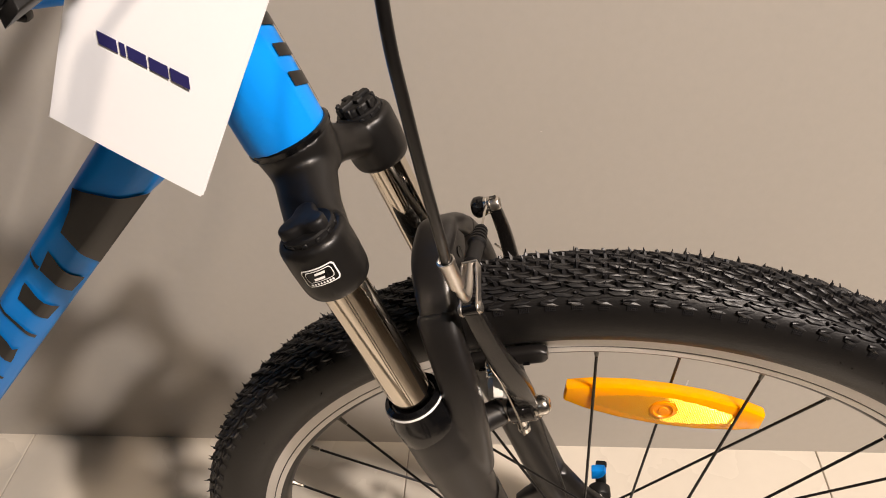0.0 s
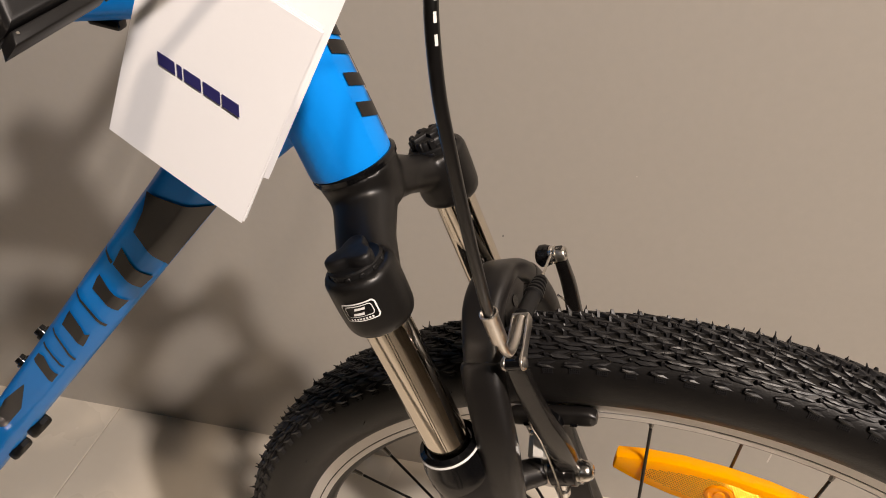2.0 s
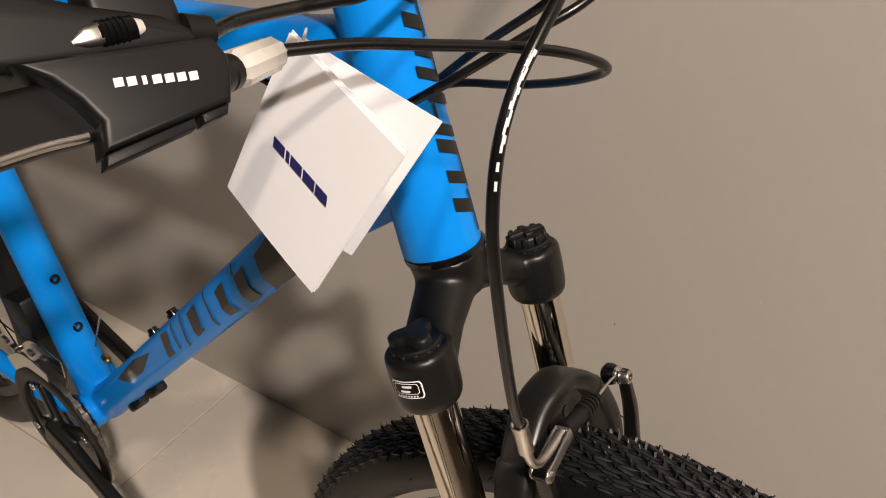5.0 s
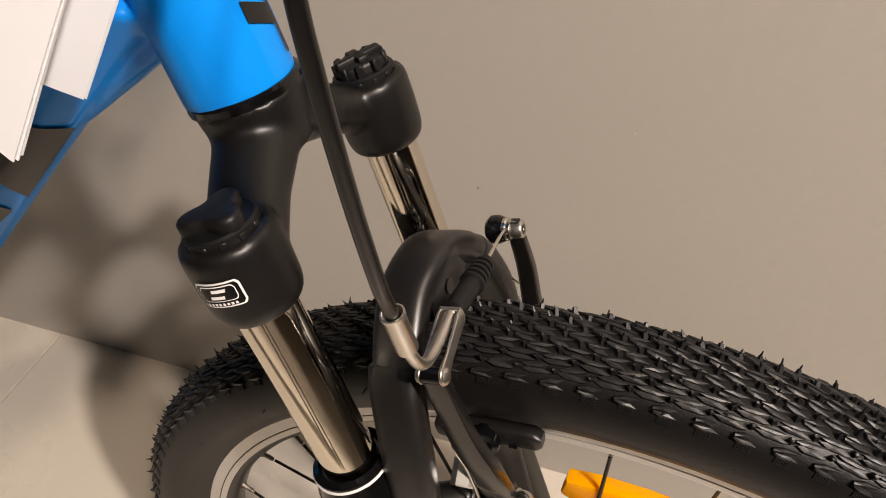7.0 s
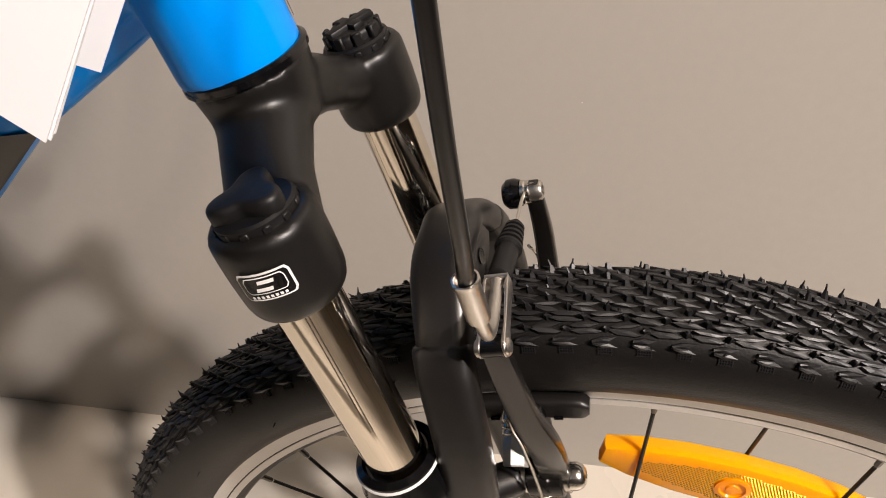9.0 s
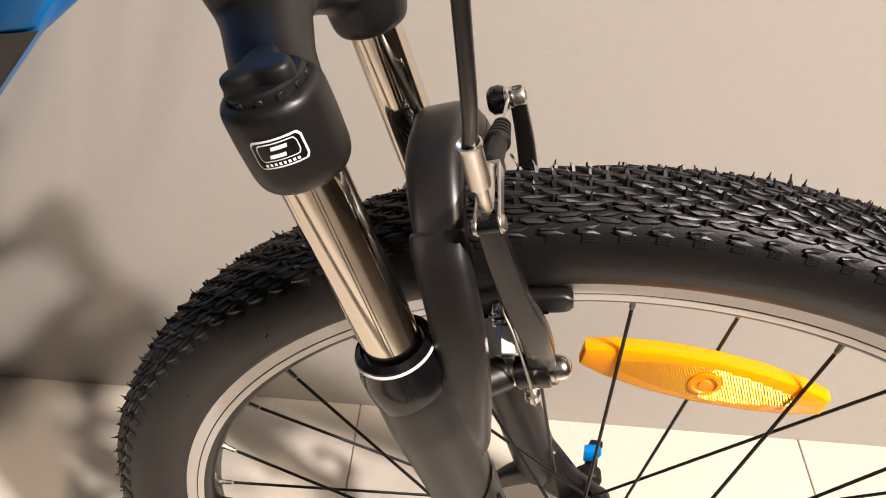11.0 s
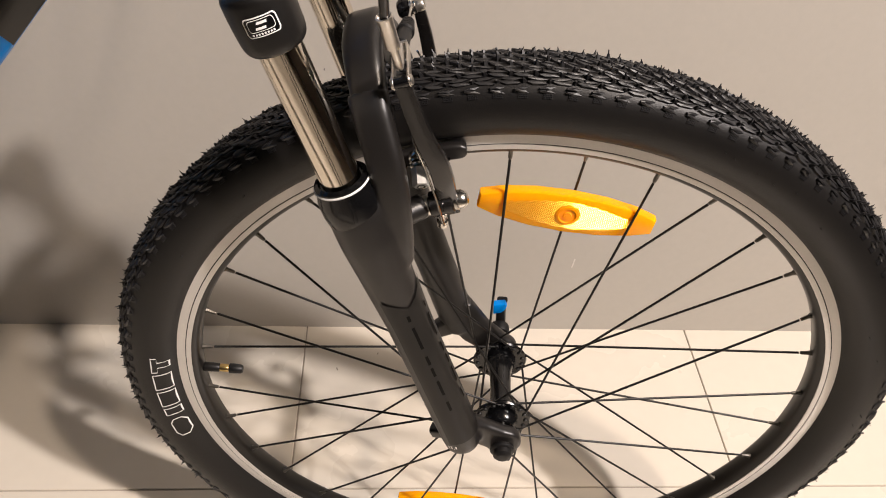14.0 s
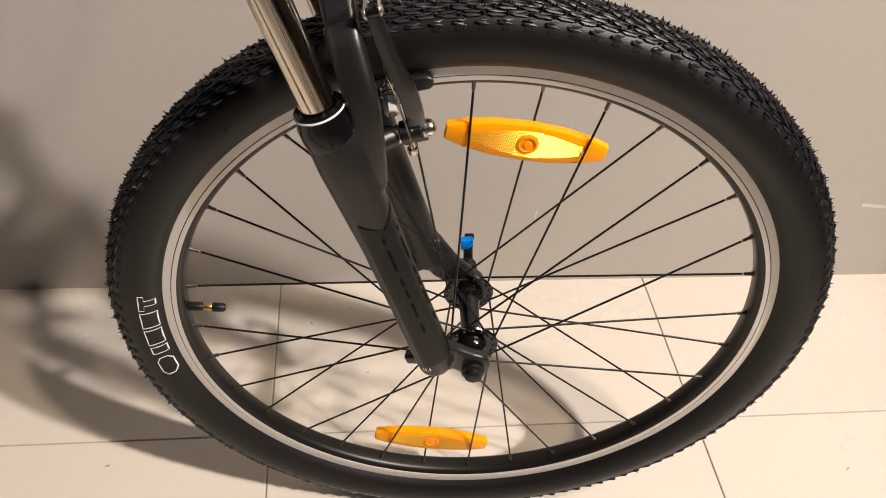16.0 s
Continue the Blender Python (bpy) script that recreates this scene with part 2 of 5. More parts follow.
mid_x, mid_y = (WEST + EAST) / 2, SOUTH / 2
wall_north = setting("wall_north", block(EAST - WEST, 0.12, TOP, pose(mid_x, 0.06, TOP / 2)), WALL, "smooth grey-beige painted wall behind the bicycle")
# unseen piers, added with gaps between them to break up the chrome's reflections
for i, (x0, x1) in enumerate(((WEST, -1.45), (-1.15, -0.35), (-0.05, 0.95), (1.10, EAST))):
    setting("wall_south_%d" % (i + 1), block(x1 - x0, 0.12, TOP, pose((x0 + x1) / 2, SOUTH + 0.5, TOP / 2)), SHOP, "plain painted pier closing the shop")
setting("wall_south", block(EAST - WEST, 0.12, TOP, pose(mid_x, SOUTH - 0.06, TOP / 2)), SHOP, "dark painted wall closing the shop")
setting("wall_east", block(0.12, -SOUTH, TOP, pose(EAST + 0.06, mid_y, TOP / 2)), SHOP, "dark painted wall closing the shop")
setting("wall_west", block(0.12, -SOUTH, TOP, pose(WEST - 0.06, mid_y, TOP / 2)), SHOP, "dark painted wall closing the shop")
setting("ceiling", block(EAST - WEST + 0.24, -SOUTH + 0.24, 0.1, pose(mid_x, mid_y, TOP + 0.05)), CEILING, "plain pale painted shop ceiling")
# two posts added out of view so that dark lines reflect in the chrome
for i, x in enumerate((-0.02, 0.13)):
    setting("pier_%d" % (i + 1), block(0.045, 0.045, TOP, pose(x, -1.20, TOP / 2), 0.004), SHOP, "thin dark post added out of view to stripe the chrome")
for x, z, w, h, mat in ((-0.211, 0.453, 0.0016, 0.0030, SHOP), (0.138, 0.1455, 0.0020, 0.018, SCUFF), (0.690, 0.159, 0.045, 0.0060, SCUFF), (0.640, 0.058, 0.0022, 0.0042, SHOP),
                        (-0.073, 0.549, 0.0012, 0.0012, SCUFF)):
    wall_mark = prism(rounded(w, h, min(w, h) * 0.45), 0.0006, pose(x, 0.0, z, 90, 6, 0))
    mark = part("wall_mark", wall_mark, mat, wall_north, "small scuff on the paint")
floor = setting("floor", block(EAST - WEST, -SOUTH, 0.1, pose(mid_x, mid_y, -0.0525)), GROUT, "polished beige square floor tiles with thin dark joints")

for x, y, r, turn in ((-0.433, 0.026, 0.0026, 20), (-0.141, 0.310, 0.0016, 70), (-0.108, 0.186, 0.0020, 10), (-0.198, 0.276, 0.0022, 120), (0.562, 0.046, 0.0028, 40), (0.378, 0.142, 0.0016, 0)):
    speck = part("floor_speck", prism([(a * r * 1.3, b * r * 0.5) for a, b in circle(1, 9)], 0.0006), GROUT, floor, "tiny dark speck of dirt")
    speck.matrix_parent_inverse = ROOM.inverted()
    speck.matrix_basis = pose(x, y, 0.0038, 0, 0, turn)

# ---- the bicycle ----
HUB = Vector((0, 0, 0.347))
bicycle = tagged(new("bicycle"), "blue and black mountain bike with suspension fork standing on tiles", "bicycle")
HEAD = 70.5                                   # head angle
V = Vector((math.sin(radians(HEAD)), 0, math.cos(radians(HEAD))))
U = Vector((-math.cos(radians(HEAD)), 0, math.sin(radians(HEAD))))
FORK = Matrix(((V.x, 0, U.x, HUB.x), (0, 1, 0, HUB.y), (V.z, 0, U.z, HUB.z), (0, 0, 0, 1)))   # x ahead, y across, z up the fork
WHEEL = Matrix.Translation(HUB) @ Matrix.Rotation(radians(-90), 4, "X")                      # z across
LEG, GAP, SHIFT = -0.0312, 0.060, -0.002      # the legs: behind the hub, half their distance, off the middle
STEER = -0.0484


def f(b, y, a):
    return FORK @ Vector((b, y, a))


def on_wheel(r, degrees, y=0.0):
    return HUB + Vector((r * math.cos(radians(degrees)), y, r * math.sin(radians(degrees))))


# tyre
CARCASS = [(0.0122, 0.2915), (0.0170, 0.2950), (0.0216, 0.3000), (0.0250, 0.3070), (0.0262, 0.3140), (0.0255, 0.3215), (0.0232, 0.3290),
           (0.0190, 0.3342), (0.0130, 0.3378), (0.0065, 0.3394), (0.0, 0.3398)]
outer = [(r, -y) for y, r in CARCASS] + [(r, y) for y, r in CARCASS[-2::-1]]
inner = [(0.2925, 0.009), (0.304, 0.019), (0.327, 0.017), (0.335, 0.0), (0.327, -0.017), (0.304, -0.019), (0.2925, -0.009)]
tyre = part("tyre", lathe(outer + inner, WHEEL, 160, closed=True), RUBBER, bicycle, "black knobbly rubber tyre with fine moulding hairs")


def skin(y):
    """The tyre's radius at a place across it, and the slope there."""
    ys, rs = [c[0] for c in CARCASS][:3:-1], [c[1] for c in CARCASS][:3:-1]
    a = abs(y)
    r0, r1 = np.interp(max(a - 0.001, 0), ys, rs), np.interp(a + 0.001, ys, rs)
    return float(np.interp(a, ys, rs)), math.atan2(r0 - r1, 0.002) * (1 if y > 0 else -1)


PITCH = 132
DART = [(-0.5, -0.26), (-0.14, -0.52), (0.44, -0.46), (0.12, -0.08), (-0.5, -0.05)]
DART_FAR = [(x, -y) for x, y in DART[::-1]]
SPIKE = [(-0.5, 0.0), (-0.1, -0.5), (0.5, -0.16), (0.5, 0.16), (-0.1, 0.5)]
FLAT = [[(-0.5, -0.22), (-0.22, -0.50), (0.34, -0.48), (0.50, -0.34), (0.16, -0.07), (-0.30, -0.05)]]
FLAT.append([(x, -y) for x, y in FLAT[0][::-1]])
#        across, length, width, height, outline, part of a step on
TREAD_ROWS = []
for n, across in enumerate((0.0, 0.0046, 0.0091, 0.0134, 0.0175, 0.0213)):
    step = 0.5 * (n % 2)
    for side in ((1,) if n == 0 else (-1, 1)):
        if n < 3 or n == 5:
            for outline in (DART, DART_FAR):
                TREAD_ROWS.append((side * across, 0.0128 - 0.0014 * (n % 2), 0.0056 - 0.0006 * (n == 5), 0.0025 + 0.0004 * (n == 5), outline, step))
        else:
            for outline in FLAT:
                TREAD_ROWS.append((side * across, 0.0136, 0.0050, 0.0024, outline, step))
        if n < 5:
            TREAD_ROWS.append((side * across, 0.0046, 0.0036, 0.0032, SPIKE, step + 0.5))


def knob_shape(length, width, height, outline):
    low = [Vector((x * length, y * width * 1.04, -0.0012)) for x, y in outline]
    if outline is SPIKE:
        return low, [Vector((x * length * 0.40 - 0.1 * length, y * width * 0.45, height)) for x, y in outline]
    if outline in FLAT:
        return low, [Vector((x * length * 0.97, y * width * 0.93, height * (0.78 - 0.42 * x - 0.30 * abs(y)))) for x, y in outline]
    # a wedge with a ridge: one end stands up as a step, the other runs down to the skin
    return low, [Vector((x * length * 0.94, y * width * 0.84, height * (0.52 - 0.72 * x) * (1.0 - 0.50 * abs(y)))) for x, y in outline]


def knob_faces(bm, low, top, m=Matrix()):
    """A knob's sides, and its top as a fan of facets about a raised middle."""
    a, b = [[bm.verts.new(m @ p) for p in ring] for ring in (low, top)]
    mid = sum(top, Vector()) / len(top)
    peak = bm.verts.new(m @ Vector((mid.x - 0.0006, mid.y, max(p.z for p in top) * 0.92)))
    for i in range(len(a)):
        j = (i + 1) % len(a)
        bm.faces.new((a[i], a[j], b[j], b[i]))
        bm.faces.new((b[i], b[j], peak))


def knob_pose(y, degrees):
    r, slope = skin(y)
    return Matrix.Translation(HUB) @ Matrix.Rotation(radians(90 - degrees), 4, "Y") @ Matrix.Translation((0, y, r)) @ Matrix.Rotation(-slope, 4, "X")


rest, hairs = bmesh.new(), bmesh.new()
near_knobs = []
for y, length, width, height, outline, step in TREAD_ROWS:
    low, top = knob_shape(length, width, height, outline)
    one = bmesh.new()
    knob_faces(one, low, top)
    bmesh.ops.recalc_face_normals(one, faces=one.faces)
    me = bpy.data.meshes.new("tread_knob")
    one.to_mesh(me)
    one.free()
    me.materials.append(TREAD)
    for i in range(PITCH):
        deg = 90 + (i + step) * 360 / PITCH + random.uniform(-0.10, 0.10)
        m = knob_pose(y, deg) @ Euler([radians(random.uniform(-7, 7)), radians(random.uniform(-5, 5)), radians(random.uniform(-5, 5))]).to_matrix().to_4x4() @ Matrix.Diagonal((random.uniform(0.90, 1.06), random.uniform(0.90, 1.08), random.uniform(0.75, 1.20), 1))
        if abs((deg - 90 + 180) % 360 - 180 + 4) < 15.5 and outline in (DART, DART_FAR, *FLAT):
            near_knobs.append((me, m))
        else:
            knob_faces(rest, low, top, m)
        if random.random() < (0.50 if outline is SPIKE else 0.12):
            at = Vector((-0.1 * length, 0, height * 0.9)) if outline is SPIKE else Vector((random.uniform(-0.4, 0.0) * length, random.uniform(-0.25, 0.25) * width, height * 0.7))
            tip = at + Vector((random.uniform(-0.0012, 0.0012), random.uniform(-0.0010, 0.0010), random.uniform(0.0012, 0.0028)))
            rod(m @ at, m @ tip, 0.00062, 4, 0.00026, hairs)
# the moulded hatching under the shoulder
hatching = bmesh.new()
for side in (-1, 1):
    for i in range(PITCH):
        m = knob_pose(side * 0.0232, 90 + (i + 0.52) * 360 / PITCH)
        for k in range(6):
            block(0.00036, 0.0044, 0.0011, m @ Matrix.Translation(((k - 2.5) * 0.00105, 0, 0)), bm=hatching)
        for k in range(4):
            block(0.0060, 0.00036, 0.0009, m @ Matrix.Translation((0, (k - 1.5) * 0.00115, 0)), bm=hatching)
for i in range(46):
    deg, side = random.uniform(0, 360), random.choice((-1, 1))
    y, r = 0.0258, random.uniform(0.307, 0.319)
    rod(on_wheel(r, deg, side * y), on_wheel(r, deg, side * (y + random.uniform(0.0015, 0.003))), 0.0004, 4, 0.0002, hairs)
tagged(part("tread", rest, TREAD, tyre), kind="stuff")
tagged(part("shoulder_hatching", hatching, TREAD, tyre), kind="stuff")
tagged(part("moulding_hair", hairs, TREAD, tyre), kind="stuff")


# the tyre's white outlined lettering, as plain outlined shapes
def sidewall(s, rho):
    """A place on the sidewall: s degrees round the wheel, rho the radius."""
    ys, rs = [c[0] for c in CARCASS][1:8], [c[1] for c in CARCASS][1:8]
    return on_wheel(rho, s, -float(np.interp(rho, rs, ys)) - 0.0004)


def outline_strip(bm, corners, width):
    """A closed strip of the given width inside a polygon of (degrees, radius)."""
    mid = (sum(c[0] for c in corners) / len(corners), sum(c[1] for c in corners) / len(corners))
    fine = []
    for (a, b), (c, d) in zip(corners, corners[1:] + corners[:1]):
        fine += [(a + (c - a) * i / 5, b + (d - b) * i / 5) for i in range(5)]
    rim_, core = [], []
    for a, b in fine:
        da, db = mid[0] - a, mid[1] - b
        la, lb = radians(da) * 0.316, db
        n = max(math.hypot(la, lb), 1e-6)
        rim_.append(bm.verts.new(sidewall(a, b)))
        core.append(bm.verts.new(sidewall(a + math.degrees(la / n * width * 1.35 / 0.316), b + lb / n * width * 1.35)))
    for i in range(len(fine)):
        j = (i + 1) % len(fine)
        bm.faces.new((rim_[i], rim_[j], core[j], core[i]))


for s, w, shape in ((174.0, 3.8, 0), (178.5, 4.0, 1), (183.1, 4.0, 1), (186.7, 1.9, 1), (191.3, 5.0, 2)):
    lo, hi, ins = 0.2965, 0.3115, w * 0.22
    if shape == 0:
        ring = [(s - w / 2, hi), (s - w / 2, hi - 0.005), (s - w / 5, hi - 0.005), (s - w / 5, lo), (s + w / 5, lo), (s + w / 5, hi - 0.005), (s + w / 2, hi - 0.005), (s + w / 2, hi)]
    elif shape == 1:
        ring = [(s - w / 2, hi), (s - w / 2, lo), (s + w / 2, lo), (s + w / 2, hi)]
    else:
        ring = [(s - w / 2, hi - 0.004), (s - w / 2, lo + 0.004), (s - w / 2 + ins, lo), (s + w / 2 - ins, lo), (s + w / 2, lo + 0.004), (s + w / 2, hi - 0.004), (s + w / 2 - ins, hi), (s - w / 2 + ins, hi)]
    bm = bmesh.new()
    outline_strip(bm, ring, 0.0009)
    part("lettering_outline", bm, WHITE, tyre, "white outlined shape printed on the sidewall")

# rim, nipples, spokes, valve
rim = part("rim", lathe([(0.2945, -0.0124), (0.2945, -0.0100), (0.2860, -0.0085), (0.2860, 0.0085), (0.2945, 0.0100), (0.2945, 0.0124), (0.2815, 0.0124), (0.2795, 0.0118), (0.2760, 0.0095),
                         (0.2740, 0.0060), (0.2735, 0.0), (0.2740, -0.0060), (0.2760, -0.0095), (0.2795, -0.0118), (0.2815, -0.0124)], WHEEL, 160, closed=True), ANODISED, bicycle,
           "black alloy rim with bright machined brake tracks")
for side in (-1, 1):
    part("brake_track", lathe([(0.2946, side * 0.0124), (0.2944, side * 0.0129), (0.2849, side * 0.0129), (0.2849, side * 0.0121)], WHEEL, 160, closed=True), TRACK, rim, "bright machined brake track")
    part("wear_band", lathe([(0.2840, side * 0.0129), (0.2800, side * 0.0126), (0.2798, side * 0.0112), (0.2840, side * 0.0119)], WHEEL, 160, closed=True), TRACK, rim, "bright band beside the wear groove")
FIRST = 94.9
for k in range(32):
    deg = FIRST - 11.25 * k
    turn = (1, -1, -1, 1)[k % 4]
    y_hub = (-0.0335 if k % 2 == 0 else 0.0335) + (0.0016 if turn > 0 else -0.0016)
    outer_end, hub_end = on_wheel(0.2745, deg, -0.0012 if k % 2 == 0 else 0.0012), on_wheel(0.0215, deg + turn * (48 if k in (1, 2, 17, 18) else 66), y_hub)
    way = (hub_end - outer_end).normalized()
    base = outer_end + way * 0.0
    part("nipple", lathe([(0.0026, -0.004), (0.0026, 0.0015), (0.0017, 0.0035), (0.0016, 0.0085), (0.0012, 0.0100)], along(base, hub_end), 8), NIPPLE, rim)
    bm = rod(base + way * 0.011, hub_end, 0.00105, 8)
    part("spoke", bm, SPOKE, rim)
V_DEG = FIRST - 11.25 * 24.5
for name, r0, r1, w0, w1, mat in (("valve_base", 0.274, 0.259, 0.0044, 0.0040, RUBBER), ("valve_collar", 0.2592, 0.2505, 0.0037, 0.0037, BRASS), ("valve_cap", 0.2507, 0.2385, 0.0046, 0.0042, PLASTIC)):
    a, b = on_wheel(r0, V_DEG), on_wheel(r1, V_DEG)
    n = (a - b).length
    part(name, lathe([(w0 * 0.92, 0), (w0, 0.0006), (w0, n * 0.4), (w1, n - 0.0015), (w1 * 0.75, n)], along(a, b), 16), mat, rim)

# hub with quick release
hub = part("hub", lathe([(0.0105, -0.044), (0.0130, -0.042), (0.0145, -0.037), (0.0140, -0.0365), (0.0150, -0.030), (0.0125, -0.024), (0.0100, -0.016), (0.0095, 0.0),
                         (0.0100, 0.016), (0.0125, 0.024), (0.0150, 0.030), (0.0140, 0.0365), (0.0145, 0.037), (0.0130, 0.042), (0.0105, 0.044)], WHEEL, 40), GLOSS, bicycle, "glossy black front hub")
for side in (-1, 1):
    part("flange", lathe([(0.013, side * 0.0350), (0.0245, side * 0.0352), (0.0255, side * 0.0335), (0.0245, side * 0.0318), (0.013, side * 0.032)], WHEEL, 40), GLOSS, hub)
    for i in range(16):
        p = on_wheel(0.0215, FIRST - 22.5 * i + (0 if side < 0 else 11.25) + 66, side * 0.0335)
        part("spoke_head", lathe([(0.0016, -0.003), (0.0022, -0.0022), (0.0022, 0.0022), (0.0016, 0.003)], Matrix.Translation(p) @ Matrix.Rotation(radians(90), 4, "X"), 8), SPOKE, hub)
part("axle", rod(HUB + Vector((0, -0.066, 0)), HUB + Vector((0, 0.070, 0)), 0.0045), ZINC, hub)
nut = lathe([(0.0060, 0), (0.0106, 0.0005), (0.0108, 0.003), (0.0100, 0.0040), (0.0084, 0.0045), (0.0080, 0.0085), (0.0055, 0.0105), (0.0040, 0.0108)], along(HUB + Vector((0, -0.064, 0)), HUB + Vector((0, -0.1, 0))), 24)
prism(rounded(0.012, 0.0050, 0.002), 0.004, along(HUB + Vector((0.001, -0.072, -0.003)), HUB + Vector((0.001, -0.12, -0.003))), 0.001, nut)
part("axle_nut", nut, PLASTIC, hub)
lever = sweep(spline([(0.0, 0.070, 0.340), (0.001, 0.078, 0.352), (-0.001, 0.076, 0.372), (-0.0022, 0.068, 0.3945)], 6), rounded(0.0098, 0.006, 0.002), (1, 0, 0))
lathe([(0.0095, 0), (0.0105, 0.002), (0.0100, 0.010), (0.0060, 0.013)], along((0, 0.065, 0.347), (0, 0.1, 0.347)), 20, lever)
part("quick_release_lever", lever, PLASTIC, hub, "black quick-release lever folded upward")
tip = prism([(-0.0108, 0.3935), (-0.0060, 0.3950), (0.0004, 0.3958), (0.0022, 0.3925), (0.0004, 0.3870), (-0.0030, 0.3835), (-0.0098, 0.3815)], 0.0075, Matrix.Translation((0, 0.0635, 0)) @ Matrix.Rotation(radians(90), 4, "X"), 0.0014)
part("lever_tip", tip, BLUE, hub, "bright blue lever end")


# wheel reflectors
def reflector(deg):
    half = 0.0665
    top = [(-half, 0.0064), (-half * 0.76, 0.0118), (-half * 0.40, 0.0160), (0, 0.0174), (half * 0.40, 0.0160), (half * 0.76, 0.0118), (half, 0.0064)]
    outline = top + [(x, -y) for x, y in top[::-1]]
    m = Matrix.Translation(on_wheel(0.2195, deg)) @ Matrix.Rotation(radians(90 - deg), 4, "Y") @ Matrix.Rotation(radians(90), 4, "X")
    ob = part("wheel_reflector", prism(outline, 0.0105, m, 0.0026), AMBER, bicycle, "amber lens-shaped plastic spoke reflector")
    for side in (1, -1):
        bm = bmesh.new()
        for i in range(-29, 30):
            for j in range(-8, 9):
                x, y = i * 0.0016 + (0.0008 if j % 2 else 0), j * 0.00145
                if math.hypot(x, y) < 0.0092 or abs(x) > 0.0465 or abs(y) > 0.0122 - 0.0086 * (abs(x) / 0.0465) ** 1.8:
                    continue
                # the prisms' flanks grow steeper along the lens, angled so that its right half flashes
                tilt = 51.0 + (x - 0.010) * 65 if x > 0 else 45 + x * 160
                high = 0.0008 * math.tan(radians(tilt + random.uniform(-1.5, 1.5)))
                turn = Matrix.Rotation(radians((-7 + random.uniform(-2, 2)) * side), 3, "Z")
                base = [Vector((x, y, 0)) + turn @ Vector((a, b, 0)) for a, b in ((0.00080, 0.00080), (-0.00080, 0.00080), (-0.00080, -0.00080), (0.00080, -0.00080))]
                vs = [bm.verts.new(m @ (p + Vector((0, 0, side * 0.0050)))) for p in base]
                tip = bm.verts.new(m @ Vector((x, y, side * (0.0050 + high))))
                for a in range(4):
                    bm.faces.new((vs[a], vs[(a + 1) % 4], tip))
        tagged(part("prism_field", bm, PRISM, ob, sharp=5), kind="stuff")
        part("mount", lathe([(0.0085, side * 0.0050), (0.0085, side * 0.0062), (0.0066, side * 0.0066), (0.0060, side * 0.0056), (0.0034, side * 0.0056), (0.0030, side * 0.0064), (0.0012, side * 0.0064)], m, 24), BOSS, ob)
    return ob


reflector(FIRST - 11.25)
reflector(FIRST - 11.25 * 17)

# ---- fork ----
Y_NEAR, Y_FAR = SHIFT - GAP, SHIFT + GAP - 0.003
for y in (Y_NEAR, Y_FAR):
    part("stanchion", rod(f(LEG, y, 0.270), f(LEG, y, 0.425), 0.0130, 40), CHROME, bicycle, "polished chrome fork stanchion")

crown = bmesh.new()
for y in (Y_NEAR, Y_FAR):
    lathe([(0.0150, 0.4055), (0.0176, 0.4074), (0.0188, 0.412), (0.0193, 0.425), (0.0192, 0.4385), (0.0176, 0.4412)], FORK @ Matrix.Translation((LEG, y, 0)), 32, crown)
lathe([(0.0190, 0.440), (0.0205, 0.444), (0.0220, 0.452), (0.0234, 0.462), (0.0240, 0.4665)], FORK @ Matrix.Translation((STEER, SHIFT, 0)), 32, crown)
for side in (-1, 1):
    up = 0.0 if side < 0 else 0.0020
    pts = [f(LEG - 0.001, SHIFT + side * 0.057, 0.4240), f(LEG - 0.004, SHIFT + side * 0.048, 0.4290), f(LEG - 0.010, SHIFT + side * 0.031, 0.4370 + up), f(STEER + 0.003, SHIFT + side * 0.014, 0.4455 + up), f(STEER, SHIFT + side * 0.002, 0.4530)]
    path = spline(pts, 6)
    wide = [(0.0176, 0.0140), (0.0172, 0.0142), (0.0170, 0.0148), (0.0184, 0.0160), (0.0215, 0.0170)] if side < 0 else [(0.0165, 0.0118), (0.0150, 0.0112), (0.0152, 0.0118), (0.0180, 0.0150), (0.0212, 0.0172)]
    at = [4 * i / (len(path) - 1) for i in range(len(path))]
    sweep(path, circle(1, 20), V, [(float(np.interp(q, range(5), [w[0] for w in wide])), float(np.interp(q, range(5), [w[1] for w in wide]))) for q in at], crown)
fork_crown = cast("fork_crown", crown, SATIN, bicycle, "satin black cast fork crown", 0.0014, 16)
part("crown_race", lathe([(0.0225, 0.4655), (0.0245, 0.4665), (0.0247, 0.4690), (0.0232, 0.4702)], FORK @ Matrix.Translation((STEER, SHIFT, 0)), 40), GLOSS, fork_crown)


